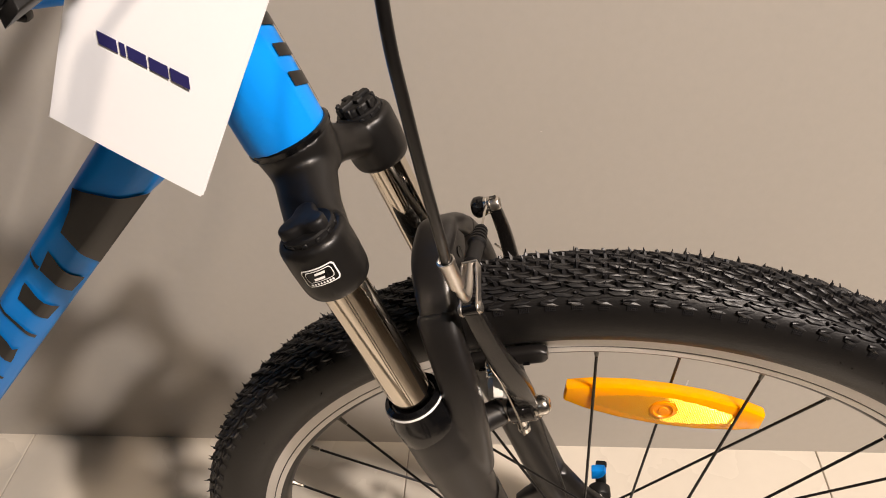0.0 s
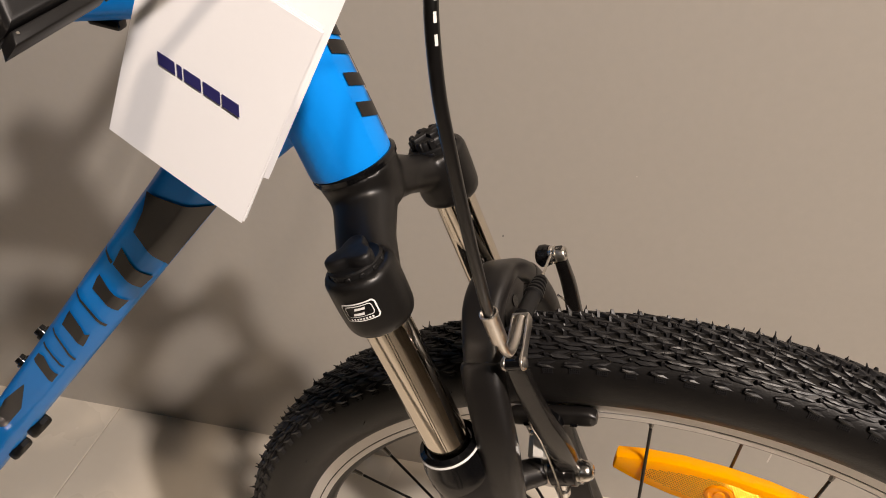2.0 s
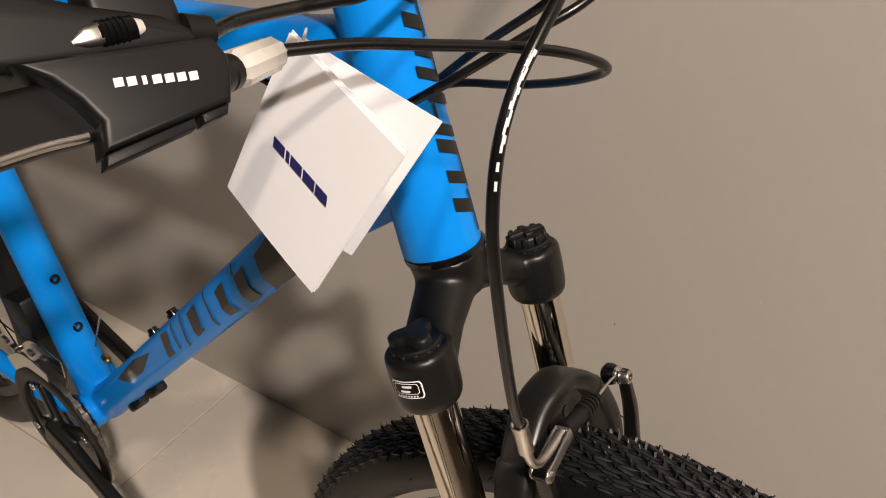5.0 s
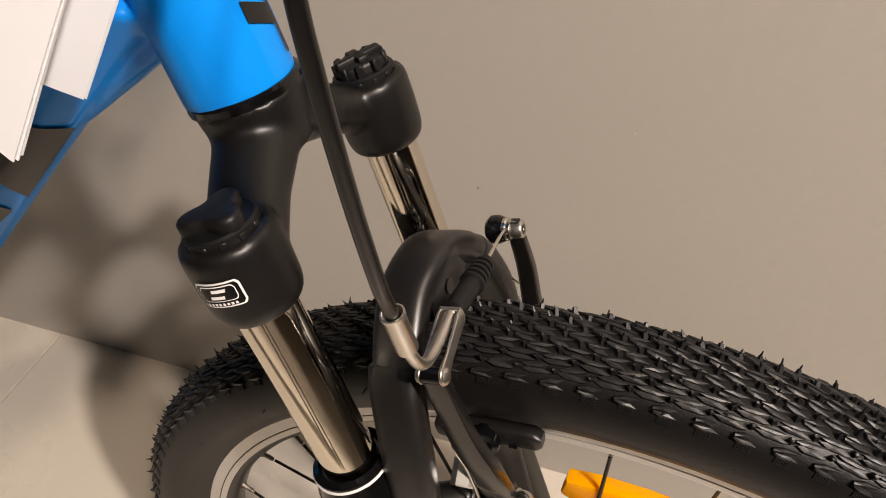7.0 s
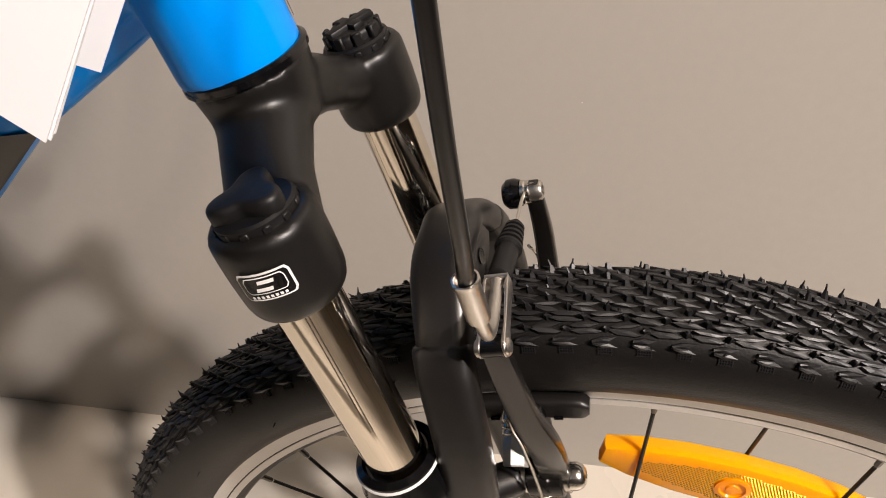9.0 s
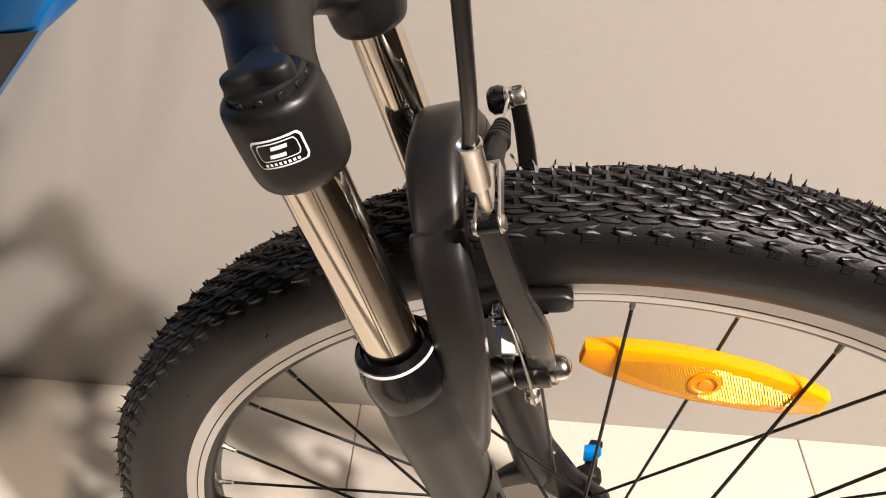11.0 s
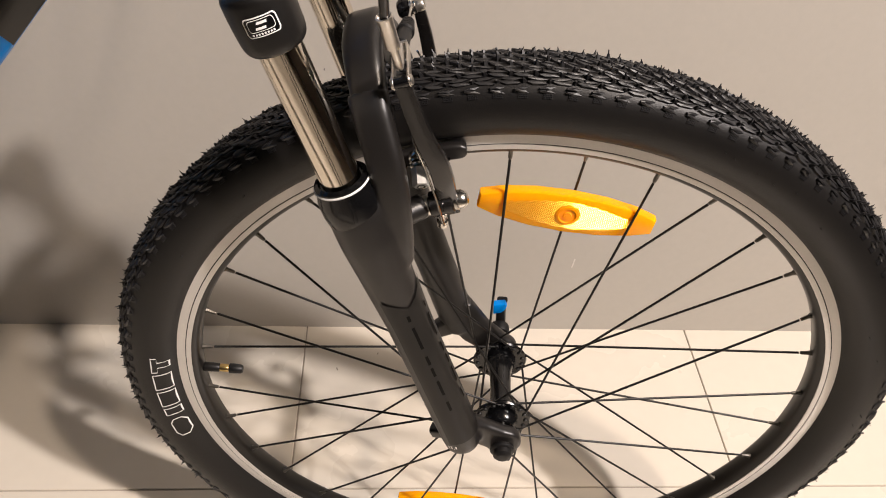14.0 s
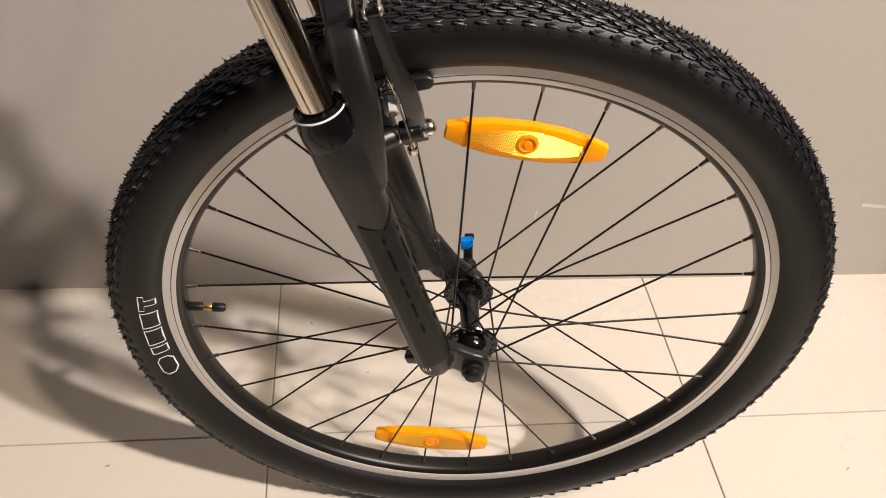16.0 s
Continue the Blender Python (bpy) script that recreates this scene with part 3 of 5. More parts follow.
def adjuster(y, turn):
    m = FORK @ Matrix.Translation((LEG, y, 0)) @ Matrix.Rotation(radians(turn), 4, "Z")
    cap = lathe([(0.0140, 0.4370), (0.0146, 0.4408), (0.0146, 0.4440), (0.0136, 0.4449), (0.0090, 0.4452)], m, 40)
    for a in range(0, 360, 30):
        block(0.0012, 0.0030, 0.0026, m @ Matrix.Rotation(radians(a), 4, "Z") @ Matrix.Translation((0.0145, 0, 0.4420)), 0.0004, 1, bm=cap)
    part("adjuster_cap", cap, PLASTIC, fork_crown, "ribbed black plastic preload cap")
    tall, swell = (0.0086, 0.0030) if y < 0 else (0.0080, 0.0012)
    lobes = [((0.0112 + swell * math.cos(3 * q)) * math.cos(q), (0.0112 + swell * math.cos(3 * q)) * math.sin(q)) for q in (2 * math.pi * i / 42 for i in range(42))]
    knob = prism(lobes, tall, m @ Matrix.Translation((0, 0, 0.4420 + tall / 2)), 0.0022, segs=3)
    if y > 0:
        for a in range(0, 360, 40):
            block(0.0026, 0.0040, 0.0072, m @ Matrix.Rotation(radians(a), 4, "Z") @ Matrix.Translation((0.0117, 0, 0.4468)), 0.0006, 1, bm=knob)
        for a, n in ((0, 0.0230), (90, 0.0150)):
            block(n, 0.0052, 0.0034, m @ Matrix.Rotation(radians(a + 35), 4, "Z") @ Matrix.Translation((0, 0, 0.4506)), 0.0008, bm=knob)
    part("adjuster_grip", knob, PLASTIC, fork_crown, "lobed black plastic turning grip")


for y, turn in ((Y_NEAR, -22), (Y_FAR, 20)):
    adjuster(y, turn)


def cup(angle, a, lift=0.0004):
    """A place on the near cup; angle 0 faces straight out, plus is ahead."""
    r = float(np.interp(a, (0.402, 0.408, 0.425, 0.4365), (0.0182, 0.0191, 0.0196, 0.0194))) + lift
    return f(LEG + r * math.sin(radians(angle)), Y_NEAR - r * math.cos(radians(angle)), a)


def cup_box(name, a0, a1, h0, h1, mat, lift, label="", corner=0.0):
    """A printed field on the near cup with rounded corners."""
    bm, n, rows = bmesh.new(), 20, []
    for i in range(n + 1):
        u = a0 + (a1 - a0) * i / n
        x = min(u - a0, a1 - u) * radians(1) * 0.0196
        d = corner - math.sqrt(max(corner ** 2 - (corner - x) ** 2, 0)) if x < corner else 0.0
        rows.append([bm.verts.new(cup(u, h0 + d + (h1 - h0 - 2 * d) * j / 4, lift)) for j in range(5)])
    for a, b in zip(rows, rows[1:]):
        for j in range(4):
            bm.faces.new((a[j], a[j + 1], b[j + 1], b[j]))
    return part(name, bm, mat, fork_crown, label)


cup_box("label", -16, 38.5, 0.4206, 0.4316, WHITE, 0.0003, "small white-bordered black label", 0.0018)
cup_box("label_field", -13.6, 36.1, 0.4213, 0.4309, GLOSS, 0.0005, corner=0.0013)
cup_box("label_border", -9.5, 32, 0.4236, 0.4303, WHITE, 0.0006, corner=0.0016)
cup_box("label_core", -8.4, 30.9, 0.4240, 0.4299, GLOSS, 0.0007, corner=0.0013)
bm = patch(lambda u, v: cup(u + (v - 0.4270) * 900, v, 0.0009), 4, 20, 0.4277, 0.4291, 6, 2)
patch(lambda u, v: cup(u + (v - 0.4270) * 900, v, 0.0009), 3, 19, 0.4248, 0.4262, 6, 2, bm=bm)
part("label_mark", bm, WHITE, fork_crown)
bm = bmesh.new()
for i in range(8):
    patch(lambda u, v: cup(u, v, 0.0009), -7 + i * 4.6, -4.2 + i * 4.6, 0.4219, 0.4230, 2, 1, bm=bm)
part("label_writing", bm, WHITE, fork_crown)

# lower legs with the arch in front of them
lower = bmesh.new()
for y in (Y_NEAR, Y_FAR):
    out = -1 if y < 0 else 1
    lift = 0.0 if y < 0 else 0.020
    lathe([(0.0130, 0.014 + lift), (0.0160, 0.019 + lift), (0.0168, 0.034 + lift), (0.0166, 0.120), (0.0168, 0.180), (0.0190, 0.230), (0.0205, 0.262), (0.0200, 0.285), (0.0188, 0.293)], FORK @ Matrix.Translation((LEG + 0.001, y, 0)), 32, lower)
    sweep([f(LEG + 0.004, y - out * 0.004, 0.034 + lift * 1.5), f(-0.016, y - out * 0.006, 0.019 + lift * 0.6), f(0.002, y - out * 0.006, 0.001)], rounded(0.030, 0.013, 0.005), V, [1.0 + lift * 8, 1.0 + lift * 5, 0.95], lower)
    lathe([(0.0150, -0.0055), (0.0160, -0.004), (0.0160, 0.004), (0.0150, 0.0055)], FORK @ Matrix.Translation((0.001, y - out * 0.006, 0.001)) @ Matrix.Rotation(radians(90), 4, "X"), 28, lower)
    path = spline([f(LEG + 0.013, y - out * 0.002, 0.235), f(LEG + 0.021, y, 0.265), f(LEG + 0.027, SHIFT + out * 0.060, 0.292), f(LEG + 0.030, SHIFT + out * 0.0565, 0.316), f(LEG + 0.0305, SHIFT + out * 0.0490, 0.338), f(LEG + 0.0305, SHIFT + out * 0.0445, 0.3465), f(LEG + 0.0305, SHIFT + out * 0.0392, 0.3540)], 5)
    n = len(path)
    sweep(path, rounded(0.0210, 0.0160, 0.006), V, [(1.04 + 0.20 * i / n, 1.0 - 0.06 * i / n) for i in range(n)], lower)
    rod(f(LEG + 0.008, y - out * 0.010, 0.262), f(0.006, y - out * (0.0245 if y < 0 else 0.0185), 0.258), 0.0100, 20, 0.0088, lower)
fork_lower = cast("fork_lower", lower, LOWER, bicycle, "satin black fork lowers with arch", 0.0018, 7)
half = [(0.0440, 0.3478), (0.0388, 0.3540), (0.0290, 0.3640), (0.0150, 0.3735)]
path = spline([f(LEG + 0.0315, SHIFT - y, a) for y, a in half] + [f(LEG + 0.0335, SHIFT, 0.3780)] + [f(LEG + 0.0315, SHIFT + y, a) for y, a in half[::-1]], 5)
n = len(path) - 1
arch = part("fork_arch", sweep(path, rounded(0.0222, 0.0146, 0.0058, 5), V, [(0.94 + 0.18 * math.sin(math.pi * i / n) ** 0.7, 0.94 - 0.04 * math.sin(math.pi * i / n)) for i in range(n + 1)]), LOWER, fork_lower, "rounded satin black brake arch")
web = prism([(-0.020, -0.004), (-0.012, 0.010), (0.012, 0.010), (0.020, -0.004), (0.012, -0.009), (-0.012, -0.009)], 0.005, FORK @ Matrix.Translation((LEG + 0.040, SHIFT, 0.3640)) @ Matrix.Rotation(radians(90), 4, "Z") @ Matrix.Rotation(radians(90), 4, "X"), 0.001)
part("arch_web", web, LOWER, fork_lower)
# no hole is cut: a black disc carries the shade inside it
part("arch_hole_disc", rod(f(LEG + 0.0425, SHIFT, 0.3630), f(LEG + 0.0432, SHIFT, 0.3630), 0.0036, 18), GLOSS, fork_lower, "black disc drawn for the bolt hole under the arch")
for y in (Y_NEAR, Y_FAR):
    m = FORK @ Matrix.Translation((LEG, y, 0))
    part("wiper_seal", lathe([(0.0195, 0.284), (0.0203, 0.290), (0.0200, 0.300), (0.0182, 0.306), (0.0180, 0.311), (0.0150, 0.3125), (0.0140, 0.3105)], m, 40), GLOSS, fork_lower, "glossy black rubber wiper seal")
    part("seal_ring", lathe([(0.0183, 0.3083), (0.01875, 0.3088), (0.01875, 0.3094), (0.0183, 0.3099)], m, 40), WHITE, fork_lower, "thin white ring")


def leg_face(angle, a, lift=0.0012):
    r = float(np.interp(a, (0.0, 0.03, 0.12, 0.18, 0.23), (0.0170, 0.0168, 0.0166, 0.0168, 0.0190))) + lift
    return f(LEG + 0.001 + r * math.sin(radians(angle)), Y_NEAR - r * math.cos(radians(angle)), a)


film_top = lambda u: 0.2030 + 0.0130 * abs(u - 34) / 60
part("leg_film", patch(lambda u, v: leg_face(u, 0.036 + (film_top(u) - 0.036) * v, 0.0008), -22, 104, 0, 1, 18, 20), FILM, fork_lower, "satin black printed panel with a pointed top")
for angle in (24, 78):
    for a, n in ((0.194, 0.006), (0.172, 0.024), (0.146, 0.010), (0.132, 0.010), (0.112, 0.018), (0.088, 0.012)):
        part("decal_dash", patch(lambda u, v: leg_face(u, v, 0.0014), angle - 3.6, angle + 3.6, a - n / 2, a + n / 2, 2, 5), PRINT, fork_lower, "black printed dash")
for angle, w, a, n in ((-30, 5, 0.030, 0.004), (-22, 4, 0.030, 0.004), (-15, 1.5, 0.0290, 0.0012), (-9, 4, 0.030, 0.004)):
    part("size_print", patch(lambda u, v: leg_face(u, v, 0.0013), angle, angle + w, a, a + n, 3, 3), WHITE, fork_lower)
tab = sweep([f(LEG - 0.008, Y_NEAR + 0.006, 0.022), f(LEG - 0.026, Y_NEAR + 0.012, 0.020)], rounded(0.012, 0.011, 0.003), U)
part("dropout_tab", tab, LOWER, fork_lower)
tab = sweep([f(LEG - 0.004, Y_FAR - 0.006, 0.046), f(LEG - 0.020, Y_FAR - 0.008, 0.042), f(LEG - 0.031, Y_FAR - 0.008, 0.036)], rounded(0.018, 0.011, 0.004), U, [1.3, 1.0, 0.8])
part("dropout_tab", tab, LOWER, fork_lower)

# ---- front V-brake ----
def brake_arm(side):
    """side -1: the near arm; the pivot runs along the fork's x."""
    y0 = -0.0375 if side < 0 else 0.0390
    if side < 0:
        line = [(0.0228, -0.0375, 0.2490), (0.0236, -0.0392, 0.2610), (0.0262, -0.0450, 0.2800), (0.0272, -0.0485, 0.2980), (0.0250, -0.0502, 0.3160), (0.0243, -0.0512, 0.3340), (0.0244, -0.0520, 0.3500), (0.0244, -0.0525, 0.3640)]
        profile, wide = rounded(0.0135, 0.0074, 0.0012, 2), (0.86, 0.96, 1.02, 1.0, 0.92, 0.84, 0.78, 0.72)
    else:
        line = [(0.0205, y0, 0.254), (0.0215, y0 + 0.004, 0.280), (0.0232, y0 + 0.007, 0.308), (0.0266, y0 + 0.006, 0.335), (0.0288, 0.0407, 0.357), (0.0290, 0.0405, 0.367)]
        profile, wide = rounded(0.0108, 0.0066, 0.0016, 3), (1.0, 0.98, 0.92, 0.84, 0.72, 0.60)
    path = spline([f(*p) for p in line], 5)
    at = [i * (len(wide) - 1) / (len(path) - 1) for i in range(len(path))]
    arm_bm = sweep(path, profile, V, [float(np.interp(q, range(len(wide)), wide)) for q in at])
    lathe([(0.0080, 0.010), (0.0092, 0.011), (0.0092, 0.0258), (0.0080, 0.0266)], FORK @ Matrix.Translation((0, y0, 0.2575)) @ Matrix.Rotation(radians(90), 4, "Y"), 24, arm_bm)
    arm = part("brake_arm", arm_bm, ARM, bicycle, "glossy black V-brake arm")
    m = FORK @ Matrix.Translation((0, y0, 0.2575)) @ Matrix.Rotation(radians(90), 4, "Y")
    part("pivot_bolt", lathe([(0.0070, 0.0262), (0.0073, 0.0290), (0.0066, 0.0296), (0.0064, 0.0326), (0.0054, 0.0348), (0.0036, 0.0362), (0.0016, 0.0366), (0.0014, 0.0358), (0.0, 0.0358)], m, 24), ZINC, arm, "domed silver pivot bolt")
    part("boss_sleeve", lathe([(0.0066, -0.002), (0.0072, 0.000), (0.0072, 0.010), (0.0066, 0.011)], m, 20), ALLOY, arm, "bare alloy pivot sleeve")
    # pad: follows the rim
    pad_bm, shoe = bmesh.new(), []
    for i in range(15):
        deg = -2.4 + (i if i < 12 else 12 + (i - 12) * 0.45) * 0.84
        shoe.append(f(0.2862 * math.sin(radians(deg)), side * 0.0185, 0.2862 * math.cos(radians(deg))))
    sweep(shoe, rounded(0.0125, 0.0085, 0.0030), U, [(0.75, 0.9)] + [(1.0, 1.0)] * 11 + [(0.94, 1.0), (0.80, 0.96), (0.50, 0.80)], pad_bm)
    sweep(shoe[2:-3], rounded(0.0040, 0.0030, 0.0012), U, None, pad_bm)
    pad = part("brake_pad", pad_bm, LOWER, arm, "black rubber brake pad")
    # slots are not cut: black strips on the pad stand for their shade
    for i in (2, 9):
        part("pad_slot_strip", sweep([p + Vector((0, side * 0.0046, 0)) - U * 0.0036 for p in (shoe[i], shoe[i + 1])], rounded(0.0022, 0.0012, 0.0005), U), GLOSS, pad, "black strip drawn for a moulded slot's shade")
    a_pad, b_pad = 0.2868, 0.0145
    hold = rod(f(b_pad, side * 0.020, a_pad), f(b_pad, side * 0.037, a_pad), 0.0058, 16)
    lathe([(0.0084, 0.0235), (0.0090, 0.0250), (0.0090, 0.0285), (0.0078, 0.0300)], FORK @ Matrix.Translation((b_pad, 0, a_pad)) @ Matrix.Rotation(radians(90 * (1 if side < 0 else -1)), 4, "X"), 20, hold)
    part("pad_post", hold, GLOSS, arm)
    m2 = along(f(0.0130, side * 0.0330, 0.2945), f(0.0120, side * 0.0540, 0.2812))
    washer_bm = lathe([(0.0030, -0.0040), (0.0062, -0.0030), (0.0068, -0.0008), (0.0068, 0.0008), (0.0056, 0.0018)], m2, 24)
    lathe([(0.0062, 0.0022), (0.0066, 0.0026), (0.0066, 0.0040), (0.0052, 0.0044)], m2, 24, washer_bm)
    lathe([(0.0060, 0.0048), (0.0063, 0.0052), (0.0063, 0.0066), (0.0052, 0.0070)], m2, 24, washer_bm)
    part("washer_stack", washer_bm, ZINC, arm, "stack of silver washers")
    nut_bm = prism(hexagon(0.0058), 0.0130, m2 @ Matrix.Translation((0, 0, 0.0140)), 0.0006, segs=1)
    part("pad_nut", nut_bm, NUT, arm, "bright silver hexagon nut", 15)
    # black ring on the nut's end in place of a shaded socket
    part("nut_socket_ring", lathe([(0.0030, 0.0203), (0.0030, 0.0209), (0.0024, 0.0209), (0.0022, 0.0203)], m2, 6, closed=True), GLOSS, arm)
    # return spring
    wire = spline([f(b, -side * y, a) for b, y, a in ((0.0180, -0.0530, 0.2500), (0.0182, -0.0502, 0.2652), (0.0182, -0.0490, 0.2950), (0.0180, -0.0515, 0.3150), (0.0180, -0.0430, 0.3290))], 6)
    part("return_spring", sweep(wire, circle(0.0008, 8), V), ZINC, arm, "thin steel return spring")
    screw = lathe([(0.0026, 0.0), (0.0026, 0.008), (0.0040, 0.0085), (0.0040, 0.0130), (0.0030, 0.0138), (0.0018, 0.0138), (0.0018, 0.012), (0.0, 0.012)], along(f(0.0170, side * 0.0430, 0.2545), f(0.0141, side * 0.0416, 0.2400)), 14)
    part("tension_screw", screw, ZINC, arm)
    return arm


brake_arm(-1)
far_arm = brake_arm(1)
# cable clamp at the top of the far arm
m = FORK @ Matrix.Translation((0.0205, 0.0400, 0.3625)) @ Matrix.Rotation(radians(90), 4, "Y")
part("arm_eye", lathe([(0.0050, -0.0050), (0.0068, -0.0030), (0.0070, 0.0005), (0.0060, 0.0030)], m, 24), GLOSS, far_arm)
part("clamp_washer", lathe([(0.0045, 0.0030), (0.0056, 0.0034), (0.0056, 0.0050), (0.0050, 0.0056), (0.0053, 0.0060), (0.0053, 0.0072), (0.0044, 0.0076)], m, 24), ZINC, far_arm)
part("clamp_bolt", lathe([(0.0044, 0.0075), (0.0046, 0.0080), (0.0044, 0.0120), (0.0038, 0.0128), (0.0024, 0.0129), (0.0021, 0.0108), (0.0, 0.0108)], m, 20), ALLOY, far_arm, "silver socket-head cable clamp bolt")

# link, noodle and boot between the arms
LINK_B, LINK_T = (0.0244, -0.0532, 0.3617), (0.0242, -0.0258, 0.3692)
link = bmesh.new()
for off in (-0.0048, 0.0048):
    a, b = f(LINK_B[0] + off, LINK_B[1], LINK_B[2]), f(LINK_T[0] + off * 0.9, LINK_T[1], LINK_T[2])
    plate = [a + (b - a) * q for q in (-0.13, -0.09, 0.0, 0.10, 0.30, 0.70, 0.92, 1.02, 1.06)]
    sweep(plate, rounded(0.0084, 0.0017, 0.0006), U, [0.35, 0.75, 1.0, 0.92, 0.72, 0.78, 0.88, 0.70, 0.35], link)
    out = 1 if off > 0 else -1
    lathe([(0.0034, 0.0), (0.0034, out * 0.0014), (0.0026, out * 0.0020), (0.0012, out * 0.0021)], FORK @ Matrix.Translation((LINK_B[0] + off, LINK_B[1], LINK_B[2])) @ Matrix.Rotation(radians(90), 4, "Y"), 18, link)
sweep([f(LINK_T[0] - 0.0046, LINK_T[1], LINK_T[2]), f(LINK_T[0] + 0.0046, LINK_T[1], LINK_T[2])], rounded(0.0070, 0.0018, 0.0007), U, None, link)
part("noodle_link", link, ALLOY, bicycle, "stamped silver brake link")
part("link_pin", rod(f(LINK_B[0] - 0.0052, LINK_B[1], LINK_B[2]), f(LINK_B[0] + 0.0052, LINK_B[1], LINK_B[2]), 0.0036, 18), GLOSS, bicycle, "dark pin through the brake link")
NOODLE = [(0.0312, -0.0688, 0.4080), (0.0304, -0.0678, 0.3960), (0.0298, -0.0668, 0.3880), (0.0284, -0.0630, 0.3790), (0.0268, -0.0565, 0.3730), (0.0258, -0.0480, 0.3705), (0.0250, -0.0380, 0.3700), (0.0244, -0.0270, 0.3702)]
noodle = part("brake_noodle", sweep(spline([f(*p) for p in NOODLE], 8), circle(0.0025, 14), V), ALLOY, bicycle, "bent silver brake noodle")
m = along(f(*NOODLE[1]), f(*NOODLE[0]))
part("ferrule", lathe([(0.0026, -0.0060), (0.0040, -0.0052), (0.0043, -0.0040), (0.0043, 0.0115), (0.0047, 0.0122), (0.0047, 0.0138), (0.0040, 0.0140), (0.0028, 0.0120)], m, 24), ALLOY, noodle, "crimped silver housing ferrule")
CLAMP = (0.0262, 0.0375, 0.3640)
boot_line = [Vector(LINK_T) + (Vector(CLAMP) - Vector(LINK_T)) * t for t in (0.02, 0.62)]
m = along(f(*boot_line[0]), f(*boot_line[1]))
n = (boot_line[1] - boot_line[0]).length
prof = [(0.0034, 0.0), (0.0048, 0.001), (0.0046, n * 0.50)]
for i in range(5):
    z0 = n * (0.52 + 0.09 * i)
    prof += [(0.0058 - 0.0004 * i, z0), (0.0058 - 0.0004 * i, z0 + 0.0013), (0.0034 - 0.0003 * i, z0 + 0.0016), (0.0034 - 0.0003 * i, z0 + 0.0030)]
prof += [(0.0022, n), (0.0014, n + 0.001)]
part("cable_boot", lathe(prof, m, 20), PLASTIC, bicycle, "ribbed black rubber cable boot")
part("inner_cable", sweep(spline([f(*boot_line[1]), f(0.0265, 0.030, 0.3670), f(*CLAMP), f(0.0262, 0.0455, 0.352), f(0.0250, 0.0470, 0.325)], 6), circle(0.0008, 8), V), ZINC, bicycle, "bare steel brake cable")

# ---- the bicycle's frame ----
def fy(x):
    """The frame's middle plane, a touch off the wheel's."""
    return -0.002 + (-0.20 - x) * 0.0209


def p3(x, z, off=0.0):
    return Vector((x, fy(x) + off, z))


HT0, HT1 = Vector((-0.2030, SHIFT, 0.7700)), Vector((-0.2599, SHIFT, 0.9300))
ht = (HT1 - HT0).normalized()
ht_ahead = Vector((ht.z, 0, -ht.x))
HM = along(HT0, HT1)
L_HT = (HT1 - HT0).length
blank = lathe([(0.0236, 0.0), (0.0240, 0.004), (0.0238, 0.03), (0.0225, 0.07), (0.0220, L_HT - 0.02), (0.0226, L_HT)], HM, 48)
BB = p3(-0.715, 0.300)
DT_A, DT_B = p3(-0.262, 0.7947, -0.006), p3(-0.715, 0.2961, 0.003)
dt = (DT_B - DT_A).normalized()
# the down tube's section, near half: (out, up), with a broad chamfer below
SECTION = [(0.0, 0.0201), (0.0090, 0.0195), (0.0157, 0.0157), (0.0176, 0.0105), (0.0176, -0.0067), (0.0157, -0.0109), (0.0081, -0.0195), (0.0, -0.0201)]
tube_profile = [(v, w) for w, v in SECTION] + [(v, -w) for w, v in SECTION[-2:0:-1]]
sweep([DT_A - dt * 0.026] + [DT_A + dt * q for q in (0.0, 0.03, 0.30, 0.55, 0.66)], tube_profile, (0, 0, 1), [1.10, 1.03, 0.98, 1.0, 1.04, 1.15], blank)
top_path = [p3(-0.246, 0.8775), p3(-0.300, 0.8660), p3(-0.360, 0.8572), p3(-0.560, 0.8310), p3(-0.815, 0.7860)]
sweep(top_path, rounded(0.040, 0.036, 0.014, 6), (0, 0, 1), [(1.1, 1.0), (1.0, 1.0), (0.95, 1.0), (0.9, 0.95), (0.85, 0.9)], blank)
sweep([p3(-0.232, 0.790), p3(-0.262, 0.770), p3(-0.300, 0.736)], rounded(0.022, 0.022, 0.009, 5), (0, 0, 1), [0.6, 1.0, 0.8], blank)
SEAT0, SEAT1 = BB, p3(-0.8780, 0.820)
rod(SEAT0, SEAT1, 0.0225, 32, 0.0195, blank)
rod(BB + Vector((0, -0.036, 0)), BB + Vector((0, 0.036, 0)), 0.0225, 32, None, blank)
for side in (-1, 1):
    sweep(spline([BB + Vector((-0.01, side * 0.022, 0.0)), BB + Vector((-0.10, side * 0.040, 0.008)), BB + Vector((-0.481, side * 0.062, 0.047))], 6), circle(1, 16), (0, 0, 1), [0.012] * 13, blank)
    sweep(spline([p3(-0.84, 0.705, side * 0.018), p3(-0.93, 0.60, side * 0.045), p3(-1.196, 0.347, side * 0.064)], 6), circle(1, 14), (0, 1, 0), [0.0085] * 13, blank)
bike_frame = cast("bike_frame", blank, BLUE, bicycle, "bright blue aluminium bicycle frame", 0.0023, 4)
part("cable_guide", block(0.020, 0.008, 0.006, Matrix.Translation(p3(-0.338, 0.8400, -0.004)) @ Matrix.Rotation(radians(8), 4, "Y"), 0.0016), GLOSS, bike_frame, "black cable guide under the top tube")
part("headset_cup", lathe([(0.0228, -0.0022), (0.0238, -0.0012), (0.0238, 0.0006), (0.0226, 0.0010)], HM, 44), GLOSS, bike_frame, "thin glossy black headset ring")
